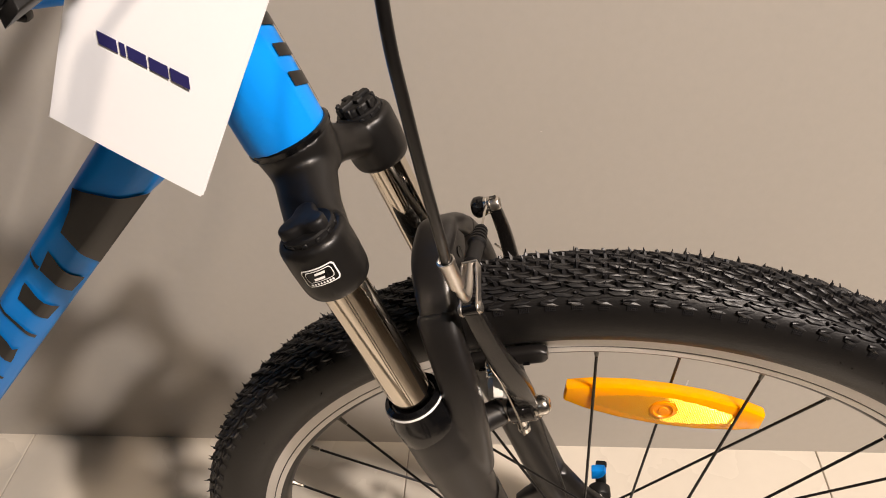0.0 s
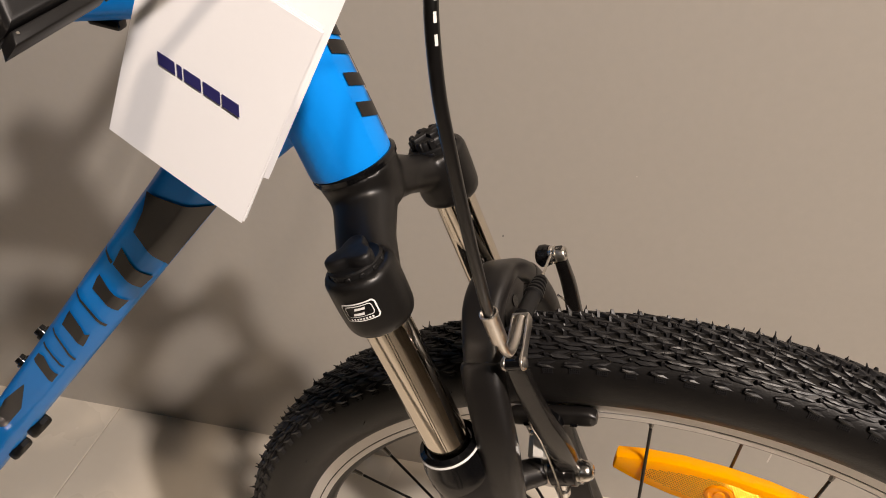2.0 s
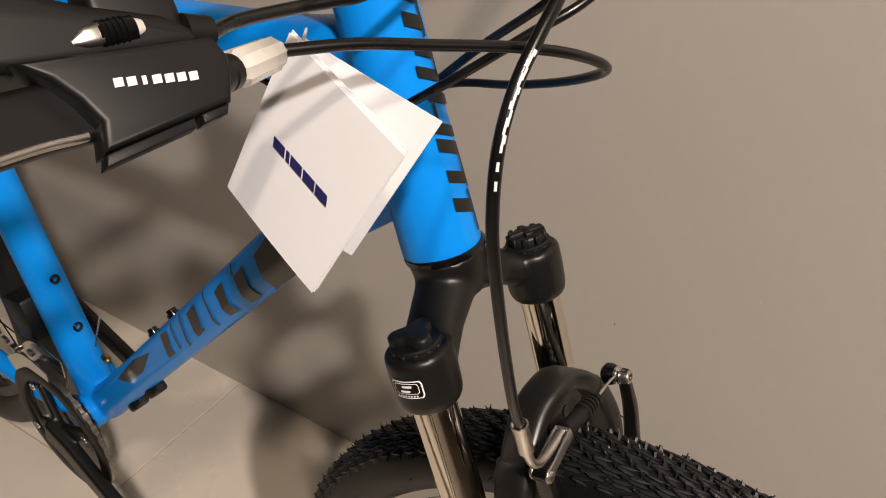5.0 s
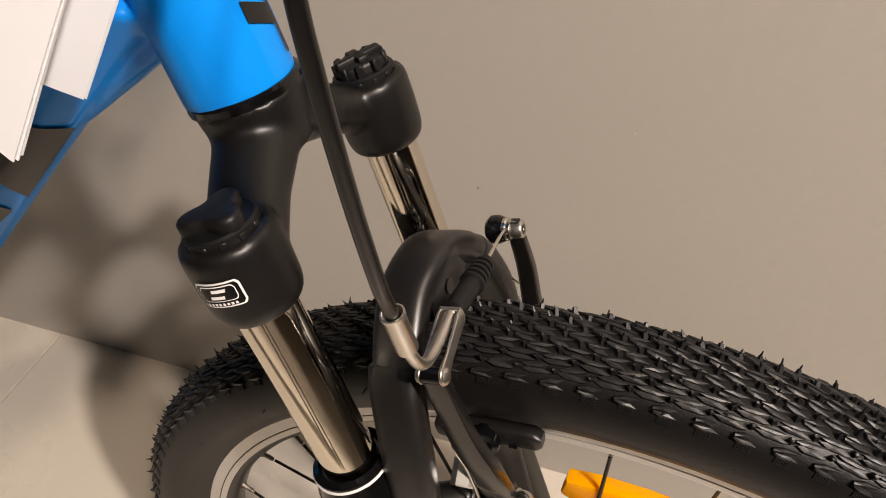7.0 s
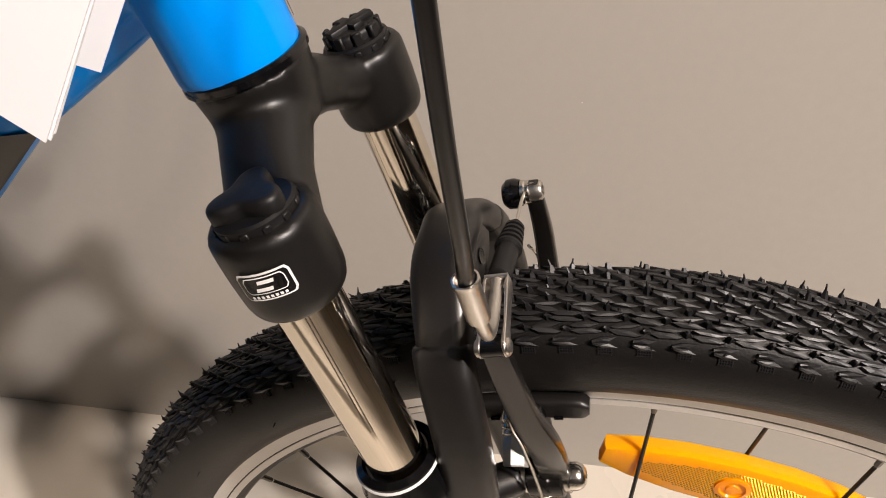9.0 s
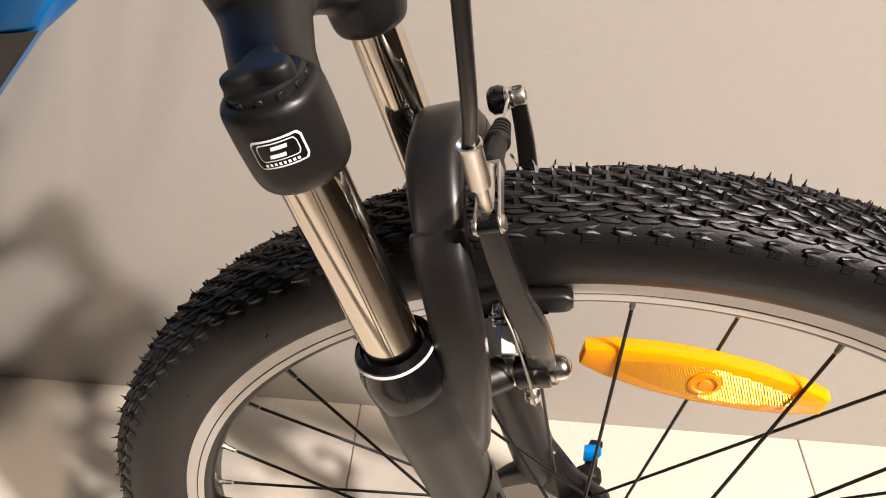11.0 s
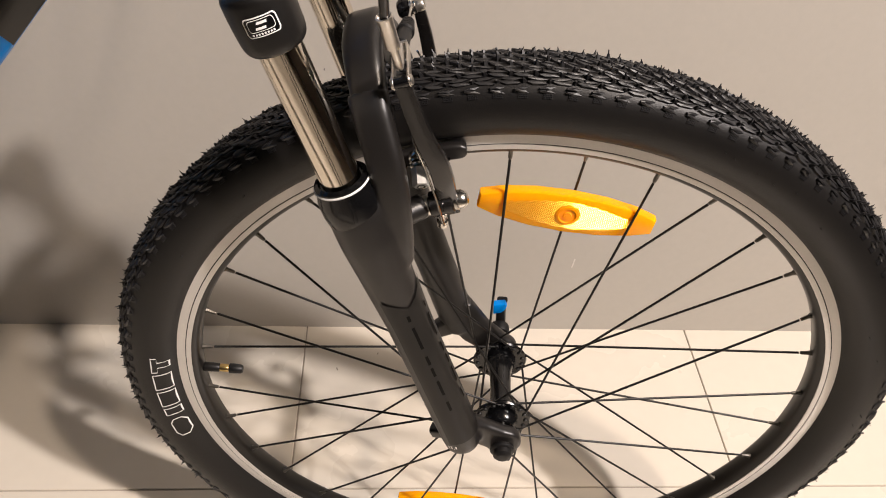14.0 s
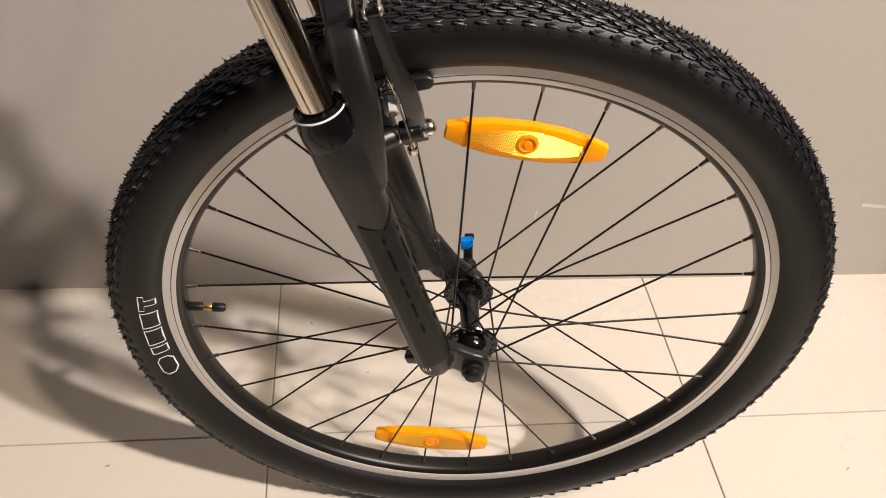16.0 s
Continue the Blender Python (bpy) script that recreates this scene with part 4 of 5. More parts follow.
part("headset_cover", lathe([(0.0228, L_HT - 0.001), (0.0236, L_HT), (0.0236, L_HT + 0.004), (0.0200, L_HT + 0.010), (0.0160, L_HT + 0.011)], HM, 44), GLOSS, bike_frame, "glossy black headset cover")
part("steerer_stem", rod(HT1 + ht * 0.008, HT1 + ht * 0.075, 0.0170, 28), SATIN, bike_frame)


def head_face(angle, h, lift=0.0009):
    """On the head tube: angle 0 faces ahead, minus towards the near side."""
    r = float(np.interp(h, (0.0, 0.03, 0.07, L_HT), (0.0239, 0.0238, 0.0226, 0.0224))) + lift
    way = ht_ahead * math.cos(radians(angle)) + Vector((0, 1, 0)) * math.sin(radians(angle))
    return HT0 + ht * h + way * r


# dark blocks of the frame's big lettering, as plain slanted shapes: (heights, angles)
for h0, h1, a0, a1 in ((0.0285, 0.0368, -16, 20), (0.0460, 0.0532, -14, 21), (0.0636, 0.0713, -16, 24), (0.0740, 0.0805, -19, 26),
                       (0.0925, 0.0985, -13, 30), (0.1044, 0.1106, -18, 22), (0.1166, 0.1226, -13, 18), (0.1310, 0.1385, -18, 16), (0.1450, 0.1520, -18, 14)):
    part("head_decal", patch(lambda u, v: head_face(u, v - 0.00019 * (u + 16)), a0, a1, h0, h1, 6, 3), DECAL, bike_frame, "charcoal printed block")
for h0, h1, a0, a1 in ((0.0102, 0.0365, 18, 26), (0.0371, 0.0580, 20, 26), (0.0800, 0.0894, -8, -3), (0.0985, 0.1150, 17, 22), (0.1226, 0.1450, 10, 15)):
    part("head_decal", patch(lambda u, v: head_face(u, v), a0, a0 + 5, h0, h1, 3, 5, skew=a0 + 5 - a1), DECAL, bike_frame, "charcoal printed line")

dt_up = (Vector((0, 0, 1)) - dt * dt.z).normalized()
dt_side = dt.cross(dt_up).normalized()
if dt_side.y > 0:
    dt_side = -dt_side
FACE = [(0.0)]
for (w0, v0), (w1, v1) in zip(SECTION[1:], SECTION[2:7]):
    FACE.append(FACE[-1] + math.hypot(w1 - w0, v1 - v0))
ZERO = FACE[2] + SECTION[3][1]


def tube_face(s, u, lift=0.0008):
    """On the down tube's near side: s along it from the head, u up its face, which runs on round the chamfer below."""
    d = ZERO - u
    w = float(np.interp(d, FACE, [q[0] for q in SECTION[1:7]]))
    v = float(np.interp(d, FACE, [q[1] for q in SECTION[1:7]]))
    out = Vector((w, max(abs(v) - 0.008, 0) * (1 if v > 0 else -1), 0)).normalized()
    return DT_A + dt * s + dt_side * (w + lift * out.x) + dt_up * (v + lift * out.y)


def tube_decal(corners):
    """A printed shape between corners (s, u); each height crosses it once."""
    lo, hi = min(c[1] for c in corners), max(c[1] for c in corners)
    bm, rows = bmesh.new(), []
    for j in range(17):
        u = lo + (hi - lo) * (0.002 + 0.996 * j / 16)
        cross = [a[0] + (b[0] - a[0]) * (u - a[1]) / (b[1] - a[1]) for a, b in zip(corners, corners[1:] + corners[:1]) if (a[1] - u) * (b[1] - u) < 0]
        rows.append([bm.verts.new(tube_face(min(cross) + (max(cross) - min(cross)) * i / 4, u)) for i in range(5)])
    for a, b in zip(rows, rows[1:]):
        for i in range(4):
            bm.faces.new((a[i], a[i + 1], b[i + 1], b[i]))
    return part("tube_decal", bm, DECAL, bike_frame, "charcoal printed shape")


# the tube's big lettering as plain slanted shapes
for corners in ([(0.0859, 0.0162), (0.0722, -0.0053), (0.0590, -0.0264), (0.1425, -0.0264), (0.1308, -0.0066), (0.1239, 0.0083), (0.1077, 0.0086)],
                [(0.1460, 0.0085), (0.1536, -0.0018), (0.1600, -0.0200), (0.1790, -0.0196), (0.1730, -0.0068), (0.1675, 0.0078)],
                [(0.1605, 0.0185), (0.1626, 0.0185), (0.1690, 0.0078), (0.1650, 0.0078)],
                [(0.1878, 0.0100), (0.1956, -0.0012), (0.1997, -0.0172), (0.2180, -0.0160), (0.2118, -0.0015), (0.2078, 0.0098)],
                [(0.2265, 0.0190), (0.2318, 0.0058), (0.2362, -0.0060), (0.2430, -0.0160), (0.2470, -0.0160), (0.2398, -0.0060), (0.2350, 0.0058), (0.2292, 0.0190)],
                [(0.2533, 0.0122), (0.2627, -0.0022), (0.2680, -0.0075), (0.2622, -0.0113), (0.2872, -0.0115), (0.2805, 0.0019), (0.2760, 0.0120)],
                [(0.2915, 0.0150), (0.2980, 0.0062), (0.3060, -0.0060), (0.3135, -0.0138), (0.3170, -0.0138), (0.3095, -0.0060), (0.3012, 0.0062), (0.2945, 0.0150)],
                [(0.3190, 0.0145), (0.3265, 0.0019), (0.3312, -0.0100), (0.3345, -0.0100), (0.3297, 0.0019), (0.3222, 0.0145)],
                [(0.3400, 0.0130), (0.3370, 0.0080), (0.3480, -0.0020), (0.3500, -0.0100), (0.3690, -0.0100), (0.3610, 0.0030), (0.3540, 0.0130)],
                [(0.4012, 0.0075), (0.4473, -0.0031), (0.5035, -0.0020), (0.5281, 0.0092), (0.4571, 0.0134)]):
    tube_decal(corners)
for s_bolt in (0.344, 0.410):
    m = along(DT_A + dt * s_bolt + dt_up * 0.0190, DT_A + dt * s_bolt + dt_up * 0.06)
    part("bottle_bolt", lathe([(0.0062, -0.001), (0.0066, 0.004), (0.0050, 0.0050), (0.0048, 0.0085), (0.0026, 0.0087), (0.0024, 0.007), (0.0, 0.007)], m, 18), GLOSS, bike_frame, "black bottle-cage bolt")
st = (SEAT1 - SEAT0).normalized()
st_front = Vector((st.z, 0, -st.x))
for z in (0.4090, 0.4702):
    c = SEAT0 + st * ((z - SEAT0.z) / st.z)
    way = (st_front + Vector((0, 0.08, 0))).normalized()
    part("bottle_boss", lathe([(0.0056, -0.004), (0.0060, 0.0010), (0.0048, 0.0020), (0.0030, 0.0020), (0.0028, -0.002), (0.0, -0.002)], along(c + way * 0.0222, c + way * 0.05), 18), GLOSS, bike_frame, "dark threaded bottle boss")
part("seat_tube_clamp", rod(SEAT0 + st * 0.49, SEAT1 + st * 0.02, 0.0205, 24), SATIN, bike_frame)

# cable guide under the bottom bracket end of the down tube
for k, (s, n) in enumerate(((0.500, 0.030), (0.575, 0.034))):
    c = DT_A + dt * s - dt_up * 0.0240
    part("cable_guide", sweep([c - dt * n / 2, c - dt * n / 5, c + dt * n / 4, c + dt * n / 2], rounded(0.012, 0.020, 0.004), dt_up, [0.4, 1.0, 1.0, 0.6]), PLASTIC, bike_frame, "black plastic cable guide")

# ---- drivetrain ----
RING_C = BB + Vector((-0.004, -0.047, -0.004))
ring_m = Matrix.Translation(RING_C) @ Matrix.Rotation(radians(90), 4, "X")


def chainring(name, r, y, teeth, label):
    outline = []
    for i in range(teeth):
        a = 2 * math.pi * i / teeth
        for d, rr in ((-0.32, r - 0.0035), (-0.12, r), (0.12, r), (0.32, r - 0.0035)):
            outline.append((rr * math.cos(a + d * 2 * math.pi / teeth), rr * math.sin(a + d * 2 * math.pi / teeth)))
    n = len(outline)
    core = [((r - 0.018) * math.cos(2 * math.pi * i / n), (r - 0.018) * math.sin(2 * math.pi * i / n)) for i in range(n)]
    bm = bmesh.new()
    add_rings(bm, [[ring_m @ Vector((x, z, y - 0.0012)) for x, z in outline], [ring_m @ Vector((x, z, y + 0.0012)) for x, z in outline],
                   [ring_m @ Vector((x, z, y + 0.0016)) for x, z in core], [ring_m @ Vector((x, z, y - 0.0016)) for x, z in core]], closed=True)
    return part(name, bm, SATIN, bicycle, label, 25)


big = chainring("chainring", 0.0860, 0.004, 42, "black toothed outer chainring")
chainring("chainring", 0.0500, -0.011, 24, "black toothed inner chainring")
part("ring_guard", lathe([(0.0880, 0.0075), (0.0905, 0.0085), (0.0905, 0.0105), (0.0880, 0.0115), (0.0740, 0.0115), (0.0720, 0.0105), (0.0720, 0.0080)], ring_m, 72, closed=True), PLASTIC, big, "black plastic chain guard")
CR = radians(-20)
arm_way = Vector((math.cos(CR), 0, math.sin(CR)))
crank_bm = sweep([RING_C + Vector((0, -0.016, 0)) - arm_way * 0.012, RING_C + Vector((0, -0.018, 0)) + arm_way * 0.03, RING_C + Vector((0, -0.022, 0)) + arm_way * 0.10, RING_C + Vector((0, -0.026, 0)) + arm_way * 0.165, RING_C + Vector((0, -0.026, 0)) + arm_way * 0.182],
                 rounded(0.034, 0.016, 0.005), (0, 0, 1), [(1.2, 1.2), (1.10, 1.0), (0.95, 0.95), (0.95, 0.95), (0.6, 0.9)])
for i in range(4):
    a = radians(45 + 90 * i) + CR
    sweep([RING_C + Vector((0, -0.010, 0)), RING_C + Vector((0.066 * math.cos(a), -0.006, 0.066 * math.sin(a)))], rounded(0.020, 0.009, 0.003), (0, 0, 1), [1.2, 0.8], crank_bm)
crank = cast("crank_arm", crank_bm, SATIN, bicycle, "black alloy drive-side crank arm", 0.002, 4)
part("pedal_thread", lathe([(0.0085, 0.0), (0.0090, 0.001), (0.0090, 0.002), (0.0072, 0.003), (0.0070, -0.006), (0.0, -0.006)], along(RING_C + Vector((0, -0.0325, 0)) + arm_way * 0.168, RING_C + Vector((0, -0.2, 0)) + arm_way * 0.168), 24), ZINC, crank, "bare threaded pedal hole")
for i in range(4):
    a = radians(45 + 90 * i) + CR
    c = RING_C + Vector((0.066 * math.cos(a), -0.0125, 0.066 * math.sin(a)))
    part("ring_bolt", lathe([(0.0052, 0), (0.0055, 0.001), (0.0050, 0.0022), (0.0028, 0.0022), (0.0028, 0.0), (0.0, 0.0)], along(c, c + Vector((0, -1, 0))), 16), ZINC, crank)
LEFT_C = BB + Vector((0, 0.052, 0))
left_way = Vector((math.cos(radians(-9)), 0, math.sin(radians(-9))))
left = sweep([LEFT_C + Vector((0, 0.006, 0)) + left_way * 0.012, LEFT_C + Vector((0, 0.012, 0)) - left_way * 0.04, LEFT_C + Vector((0, 0.022, 0)) - left_way * 0.165, LEFT_C + Vector((0, 0.022, 0)) - left_way * 0.182], rounded(0.028, 0.015, 0.005), (0, 0, 1), [(1.1, 1.0), (1.0, 1.0), (0.95, 1.0), (0.6, 0.9)])
cast("crank_arm", left, SATIN, bicycle, "black alloy left crank arm", 0.002, 4)

# chain over the rings towards the back, and the front derailleur cage
chain = bmesh.new()
links = []
for i in range(64):
    a = radians(-82 + i * 3.0)
    links.append((RING_C + Vector((0.0825 * math.cos(a), -0.004, 0.0825 * math.sin(a))), a))
for i in range(20):
    links.append((RING_C + Vector((-0.010 - i * 0.0127, -0.004 + i * 0.0012, 0.0825 - i * 0.0011)), radians(92)))
for i, (c, a) in enumerate(links[::2]):
    m = Matrix.Translation(c) @ Matrix.Rotation(-(a + radians(90)), 4, "Y") @ Matrix.Rotation(radians(90), 4, "X")
    prism(rounded(0.0125, 0.0078, 0.0030), 0.0066 if i % 2 else 0.0042, m, 0.0, chain)
tagged(part("chain", chain, CHAIN, bicycle, "greased steel bicycle chain"), kind="stuff")
cage = sweep(spline([RING_C + Vector((-0.072, -0.010, 0.070)), RING_C + Vector((-0.030, -0.010, 0.098)), RING_C + Vector((0.014, -0.010, 0.094))], 6), rounded(0.020, 0.0016, 0.0007), (0, 0, 1))
sweep(spline([RING_C + Vector((-0.072, 0.006, 0.070)), RING_C + Vector((-0.030, 0.006, 0.102)), RING_C + Vector((0.020, 0.006, 0.100))], 6), rounded(0.026, 0.0016, 0.0007), (0, 0, 1), None, cage)
derailleur = part("front_derailleur", cage, ZINC, bicycle, "steel front derailleur cage")
body_c = SEAT0 + st * 0.120 + Vector((-0.042, -0.016, 0))
part("derailleur_body", block(0.046, 0.034, 0.058, Matrix.Translation(body_c) @ Matrix.Rotation(radians(-15), 4, "Y"), 0.005), PLASTIC, derailleur)

part("shift_cable", rod((-0.6457, 0.0, 0.4811), (-0.6760, 0.0, 0.4230), 0.0009, 8), ZINC, derailleur, "bare steel shift cable")
part("clamp_bolt", lathe([(0.0040, 0.0), (0.0044, 0.001), (0.0044, 0.010), (0.0036, 0.012), (0.0018, 0.012), (0.0016, 0.009), (0.0, 0.009)], along((-0.6620, 0.0, 0.4150), (-0.6420, -0.004, 0.4190)), 14), BRASS, derailleur, "brass-coloured clamp bolt")

# rear wheel, half hidden behind the frame
REAR = Vector((-1.196, fy(-1.196), 0.347))
REAR_M = Matrix.Translation(REAR) @ Matrix.Rotation(radians(1.2), 4, "Z") @ Matrix.Rotation(radians(-90), 4, "X")
rear_tyre = part("rear_tyre", lathe([(r + (0.0035 if r > 0.334 else 0), h) for r, h in outer] + inner, REAR_M, 120, closed=True), RUBBER, bicycle, "black rubber rear tyre")
rear_rim = part("rear_rim", lathe([(0.2925, -0.0124), (0.2860, -0.0085), (0.2860, 0.0085), (0.2925, 0.0124), (0.2815, 0.0124), (0.2755, 0.0095), (0.2730, 0.0), (0.2755, -0.0095), (0.2815, -0.0124)], REAR_M, 120, closed=True), ANODISED, bicycle)
part("rear_hub", lathe([(0.010, -0.06), (0.026, -0.034), (0.012, -0.028), (0.012, 0.028), (0.026, 0.034), (0.010, 0.06)], REAR_M, 28), GLOSS, bicycle)
for k in range(32):
    deg, turn = 5 + 11.25 * k, (1, -1, -1, 1)[k % 4]
    a = REAR_M @ Vector((0.276 * math.cos(radians(deg)), 0.276 * math.sin(radians(deg)), 0))
    b = REAR_M @ Vector((0.024 * math.cos(radians(deg + 66 * turn)), 0.024 * math.sin(radians(deg + 66 * turn)), -0.032 if k % 2 else 0.032))
    part("spoke", rod(a, b, 0.0011, 6), SPOKE, rear_rim)

# ---- cockpit: bar, shifter and cables ----
BRAKE_LINE = [f(*NOODLE[0]), (-0.1076, -0.0770, 0.7640), (-0.1120, -0.0835, 0.8020), (-0.1165, -0.0885, 0.8420), (-0.1198, -0.0895, 0.8690), (-0.1225, -0.0850, 0.8985), (-0.1240, -0.0735, 0.9200),
              (-0.1240, -0.0600, 0.9347), (-0.1255, -0.0400, 0.9500), (-0.1350, -0.0050, 0.9720), (-0.1600, 0.0500, 0.9900), (-0.2000, 0.1200, 1.0000)]
brake_path = spline(BRAKE_LINE, 8)
brake_housing = part("cable_housing", sweep(brake_path, circle(0.0028, 14), (1, 0, 0)), HOUSING, bicycle, "black brake cable housing with white print")


def print_on(path, i0, i1, angle, spread, parent, cut=None):
    """White print along a cable between two steps of its path."""
    bm = bmesh.new()
    rows = []
    for i in range(i0, i1 + 1):
        t = (path[i + 1] - path[i - 1]).normalized()
        s = (Vector((1, 0, 0)) - t * t.x).normalized()
        w = t.cross(s)
        rows.append([bm.verts.new(path[i] + (s * math.cos(radians(angle + d)) + w * math.sin(radians(angle + d))) * 0.00315) for d in (-spread, 0, spread)])
    for a, b in zip(rows, rows[1:]):
        for k in range(2):
            bm.faces.new((a[k], a[k + 1], b[k + 1], b[k]))
    return part("housing_print", bm, WHITE, parent, "white print on black housing")


for i in range(40, 54):
    print_on(brake_path, i, i + 1, -48 + (i % 3) * 6, 10 + 5 * (i % 2), brake_housing)
for i in (36, 38):
    print_on(brake_path, i, i + 1, -48, 11, brake_housing)


def cable(points, r=0.0024):
    return part("cable_housing", sweep(spline(points, 8), circle(r, 12), (0.3, 0.2, 1)), HOUSING, bicycle, "black shift cable housing")


cable([(-0.1907, -0.1250, 0.9326), (-0.1769, -0.1000, 0.9311), (-0.1617, -0.0750, 0.9270), (-0.1416, -0.0450, 0.9222), (-0.1258, -0.0200, 0.9152), (-0.1222, 0.0050, 0.9017), (-0.1485, 0.0250, 0.8821),
       (-0.1861, 0.0350, 0.8658), (-0.2269, 0.0350, 0.8549), (-0.2600, 0.0240, 0.8380), (-0.2720, 0.0100, 0.8260)])
cable([(-0.2660, -0.0120, 0.8230), (-0.2480, -0.0280, 0.8400), (-0.2095, -0.0330, 0.8704), (-0.1892, -0.0330, 0.8861), (-0.1731, -0.0250, 0.8991), (-0.1539, -0.0100, 0.9153), (-0.1382, 0.0100, 0.9288), (-0.1300, 0.0500, 0.9480), (-0.1500, 0.1200, 0.9700)])
cable([(-0.2600, 0.0160, 0.8280), (-0.2241, 0.0200, 0.8642), (-0.1962, 0.0200, 0.8911), (-0.1616, 0.0200, 0.9212), (-0.1450, 0.0500, 0.9450), (-0.1600, 0.1100, 0.9700)])

cable([(-0.1880, -0.1570, 0.9488), (-0.1965, -0.1390, 0.9458), (-0.1985, -0.1120, 0.9425), (-0.1930, -0.0950, 0.9423), (-0.1880, -0.0800, 0.9430), (-0.1840, -0.0400, 0.9500), (-0.1950, 0.0200, 0.9650), (-0.2200, 0.0700, 0.9800)], 0.0025)
bar = part("handlebar", sweep(spline([(-0.262, -0.330, 1.010), (-0.250, -0.230, 1.005), (-0.232, -0.110, 0.998), (-0.222, -0.030, 0.990), (-0.222, 0.026, 0.990), (-0.232, 0.106, 0.998), (-0.255, 0.300, 1.008)], 8), circle(0.0128, 20), (0, 0, 1)), SATIN, bicycle, "black riser handlebar")
part("stem", rod(HT1 + ht * 0.066, Vector((-0.222, -0.002, 0.990)), 0.0155, 24), SATIN, bicycle)

# combined shifter and brake lever; axes: e1 along its face, e2 up the face, e3 out of it
POD = Vector((-0.1655, -0.1940, 0.9525))
e3 = Vector((0.78, -0.12, 0.61)).normalized()
e1 = Vector((0.16, 0.98, -0.01))
e1 = (e1 - e1.dot(e3) * e3).normalized()
e1 = Matrix.Rotation(radians(-5), 3, e3) @ e1
e2 = e3.cross(e1)
PM = Matrix(((e1.x, e2.x, e3.x, POD.x), (e1.y, e2.y, e3.y, POD.y), (e1.z, e2.z, e3.z, POD.z), (0, 0, 0, 1)))
FRONT = -0.0147
pod_bm = prism([(-0.0152, -0.0136), (-0.0130, -0.0050), (-0.0165, 0.0020), (-0.0215, 0.0085), (-0.0300, 0.0150), (0.0270, 0.0140), (0.0300, 0.0072), (0.0290, 0.0010), (0.0258, -0.0068)], 0.014, PM @ Matrix.Translation((0, 0, FRONT - 0.0070)), 0.0022, segs=4)
shifter = part("shifter_pod", pod_bm, PLASTIC, bicycle, "black shifter and brake lever unit with white lettering")
part("pod_cover", prism([(-0.0162, -0.0175), (-0.0148, -0.0139), (0.0126, -0.0092), (0.0128, -0.0121)], 0.0075, PM @ Matrix.Translation((0, 0, FRONT - 0.0044)), 0.0005), PLASTIC, shifter)
part("pod_cover", prism([(0.0150, -0.0117), (0.0150, -0.0087), (0.0248, -0.0071), (0.0232, -0.0102)], 0.0075, PM @ Matrix.Translation((0, 0, FRONT - 0.0044)), 0.0005), PLASTIC, shifter)
part("cover_screw", rod(PM @ Vector((0.0160, -0.0098, FRONT - 0.003)), PM @ Vector((0.0160, -0.0098, FRONT - 0.0004)), 0.0007, 10), ZINC, shifter)
part("cover_screw", rod(PM @ Vector((-0.0138, -0.0148, FRONT - 0.003)), PM @ Vector((-0.0138, -0.0148, FRONT - 0.0004)), 0.0004, 10), ZINC, shifter)
part("pod_shoulder", prism([(-0.0640, 0.0180), (-0.0640, 0.0400), (-0.0300, 0.0400), (-0.0060, 0.0300), (0.0160, 0.0240), (0.0240, 0.0190), (0.0255, 0.0125), (-0.0280, 0.0135)], 0.030, PM @ Matrix.Translation((0, 0, FRONT - 0.0185)), 0.0040, segs=4), PLASTIC, shifter)
part("indicator_window", rod(PM @ Vector((-0.0045, 0.0200, FRONT - 0.0055)), PM @ Vector((0.0065, 0.0206, FRONT - 0.0060)), 0.0044, 18), GLOSS, shifter)
for i in range(5):
    part("window_rib", lathe([(0.0041, 0.0), (0.0046, 0.0003), (0.0046, 0.0007), (0.0041, 0.0010)], along(PM @ Vector((-0.0040 + 0.0017 * i, 0.0200 + 0.0001 * i, FRONT - 0.0055)), PM @ Vector((0.02, 0.0214, FRONT - 0.0066))), 18), GLOSS, shifter)
part("window_bezel", sweep([PM @ Vector((0.0120, 0.0212, FRONT - 0.0060)), PM @ Vector((0.0090, 0.0208, FRONT - 0.0056)), PM @ Vector((0.0060, 0.0206, FRONT - 0.0056))], rounded(0.006, 0.006, 0.002), e2, [0.2, 0.8, 1.1]), CLEAR, shifter, "clear indicator lens")
part("window_bezel", sweep([PM @ Vector((-0.0120, 0.0186, FRONT - 0.0040)), PM @ Vector((-0.0085, 0.0194, FRONT - 0.0042)), PM @ Vector((-0.0040, 0.0200, FRONT - 0.0050))], rounded(0.006, 0.006, 0.002), e2, [0.25, 1.0, 1.2]), ALLOY, shifter, "bright indicator bezel")
for i in range(7):
    w = 0.0027 if i != 2 else 0.0013
    x = -0.0056 + i * 0.0036
    part("logo_bar", prism([(x - w / 2, -0.0013), (x + w / 2, -0.0013), (x + w / 2 + 0.0003, 0.0013), (x - w / 2 + 0.0003, 0.0013)], 0.0003, PM @ Matrix.Translation((0.0004, 0.0046 - 0.00034 * i, FRONT + 0.0003))), WHITE, shifter, "white lettering as plain bars")
part("lever_bracket", prism([(-0.0030, 0.0225), (-0.0010, 0.0450), (0.0240, 0.0450), (0.0250, 0.0200), (0.0150, 0.0190)], 0.020, PM @ Matrix.Translation((0, 0, FRONT - 0.0190)), 0.0035, segs=3), PLASTIC, shifter, "black lever bracket")
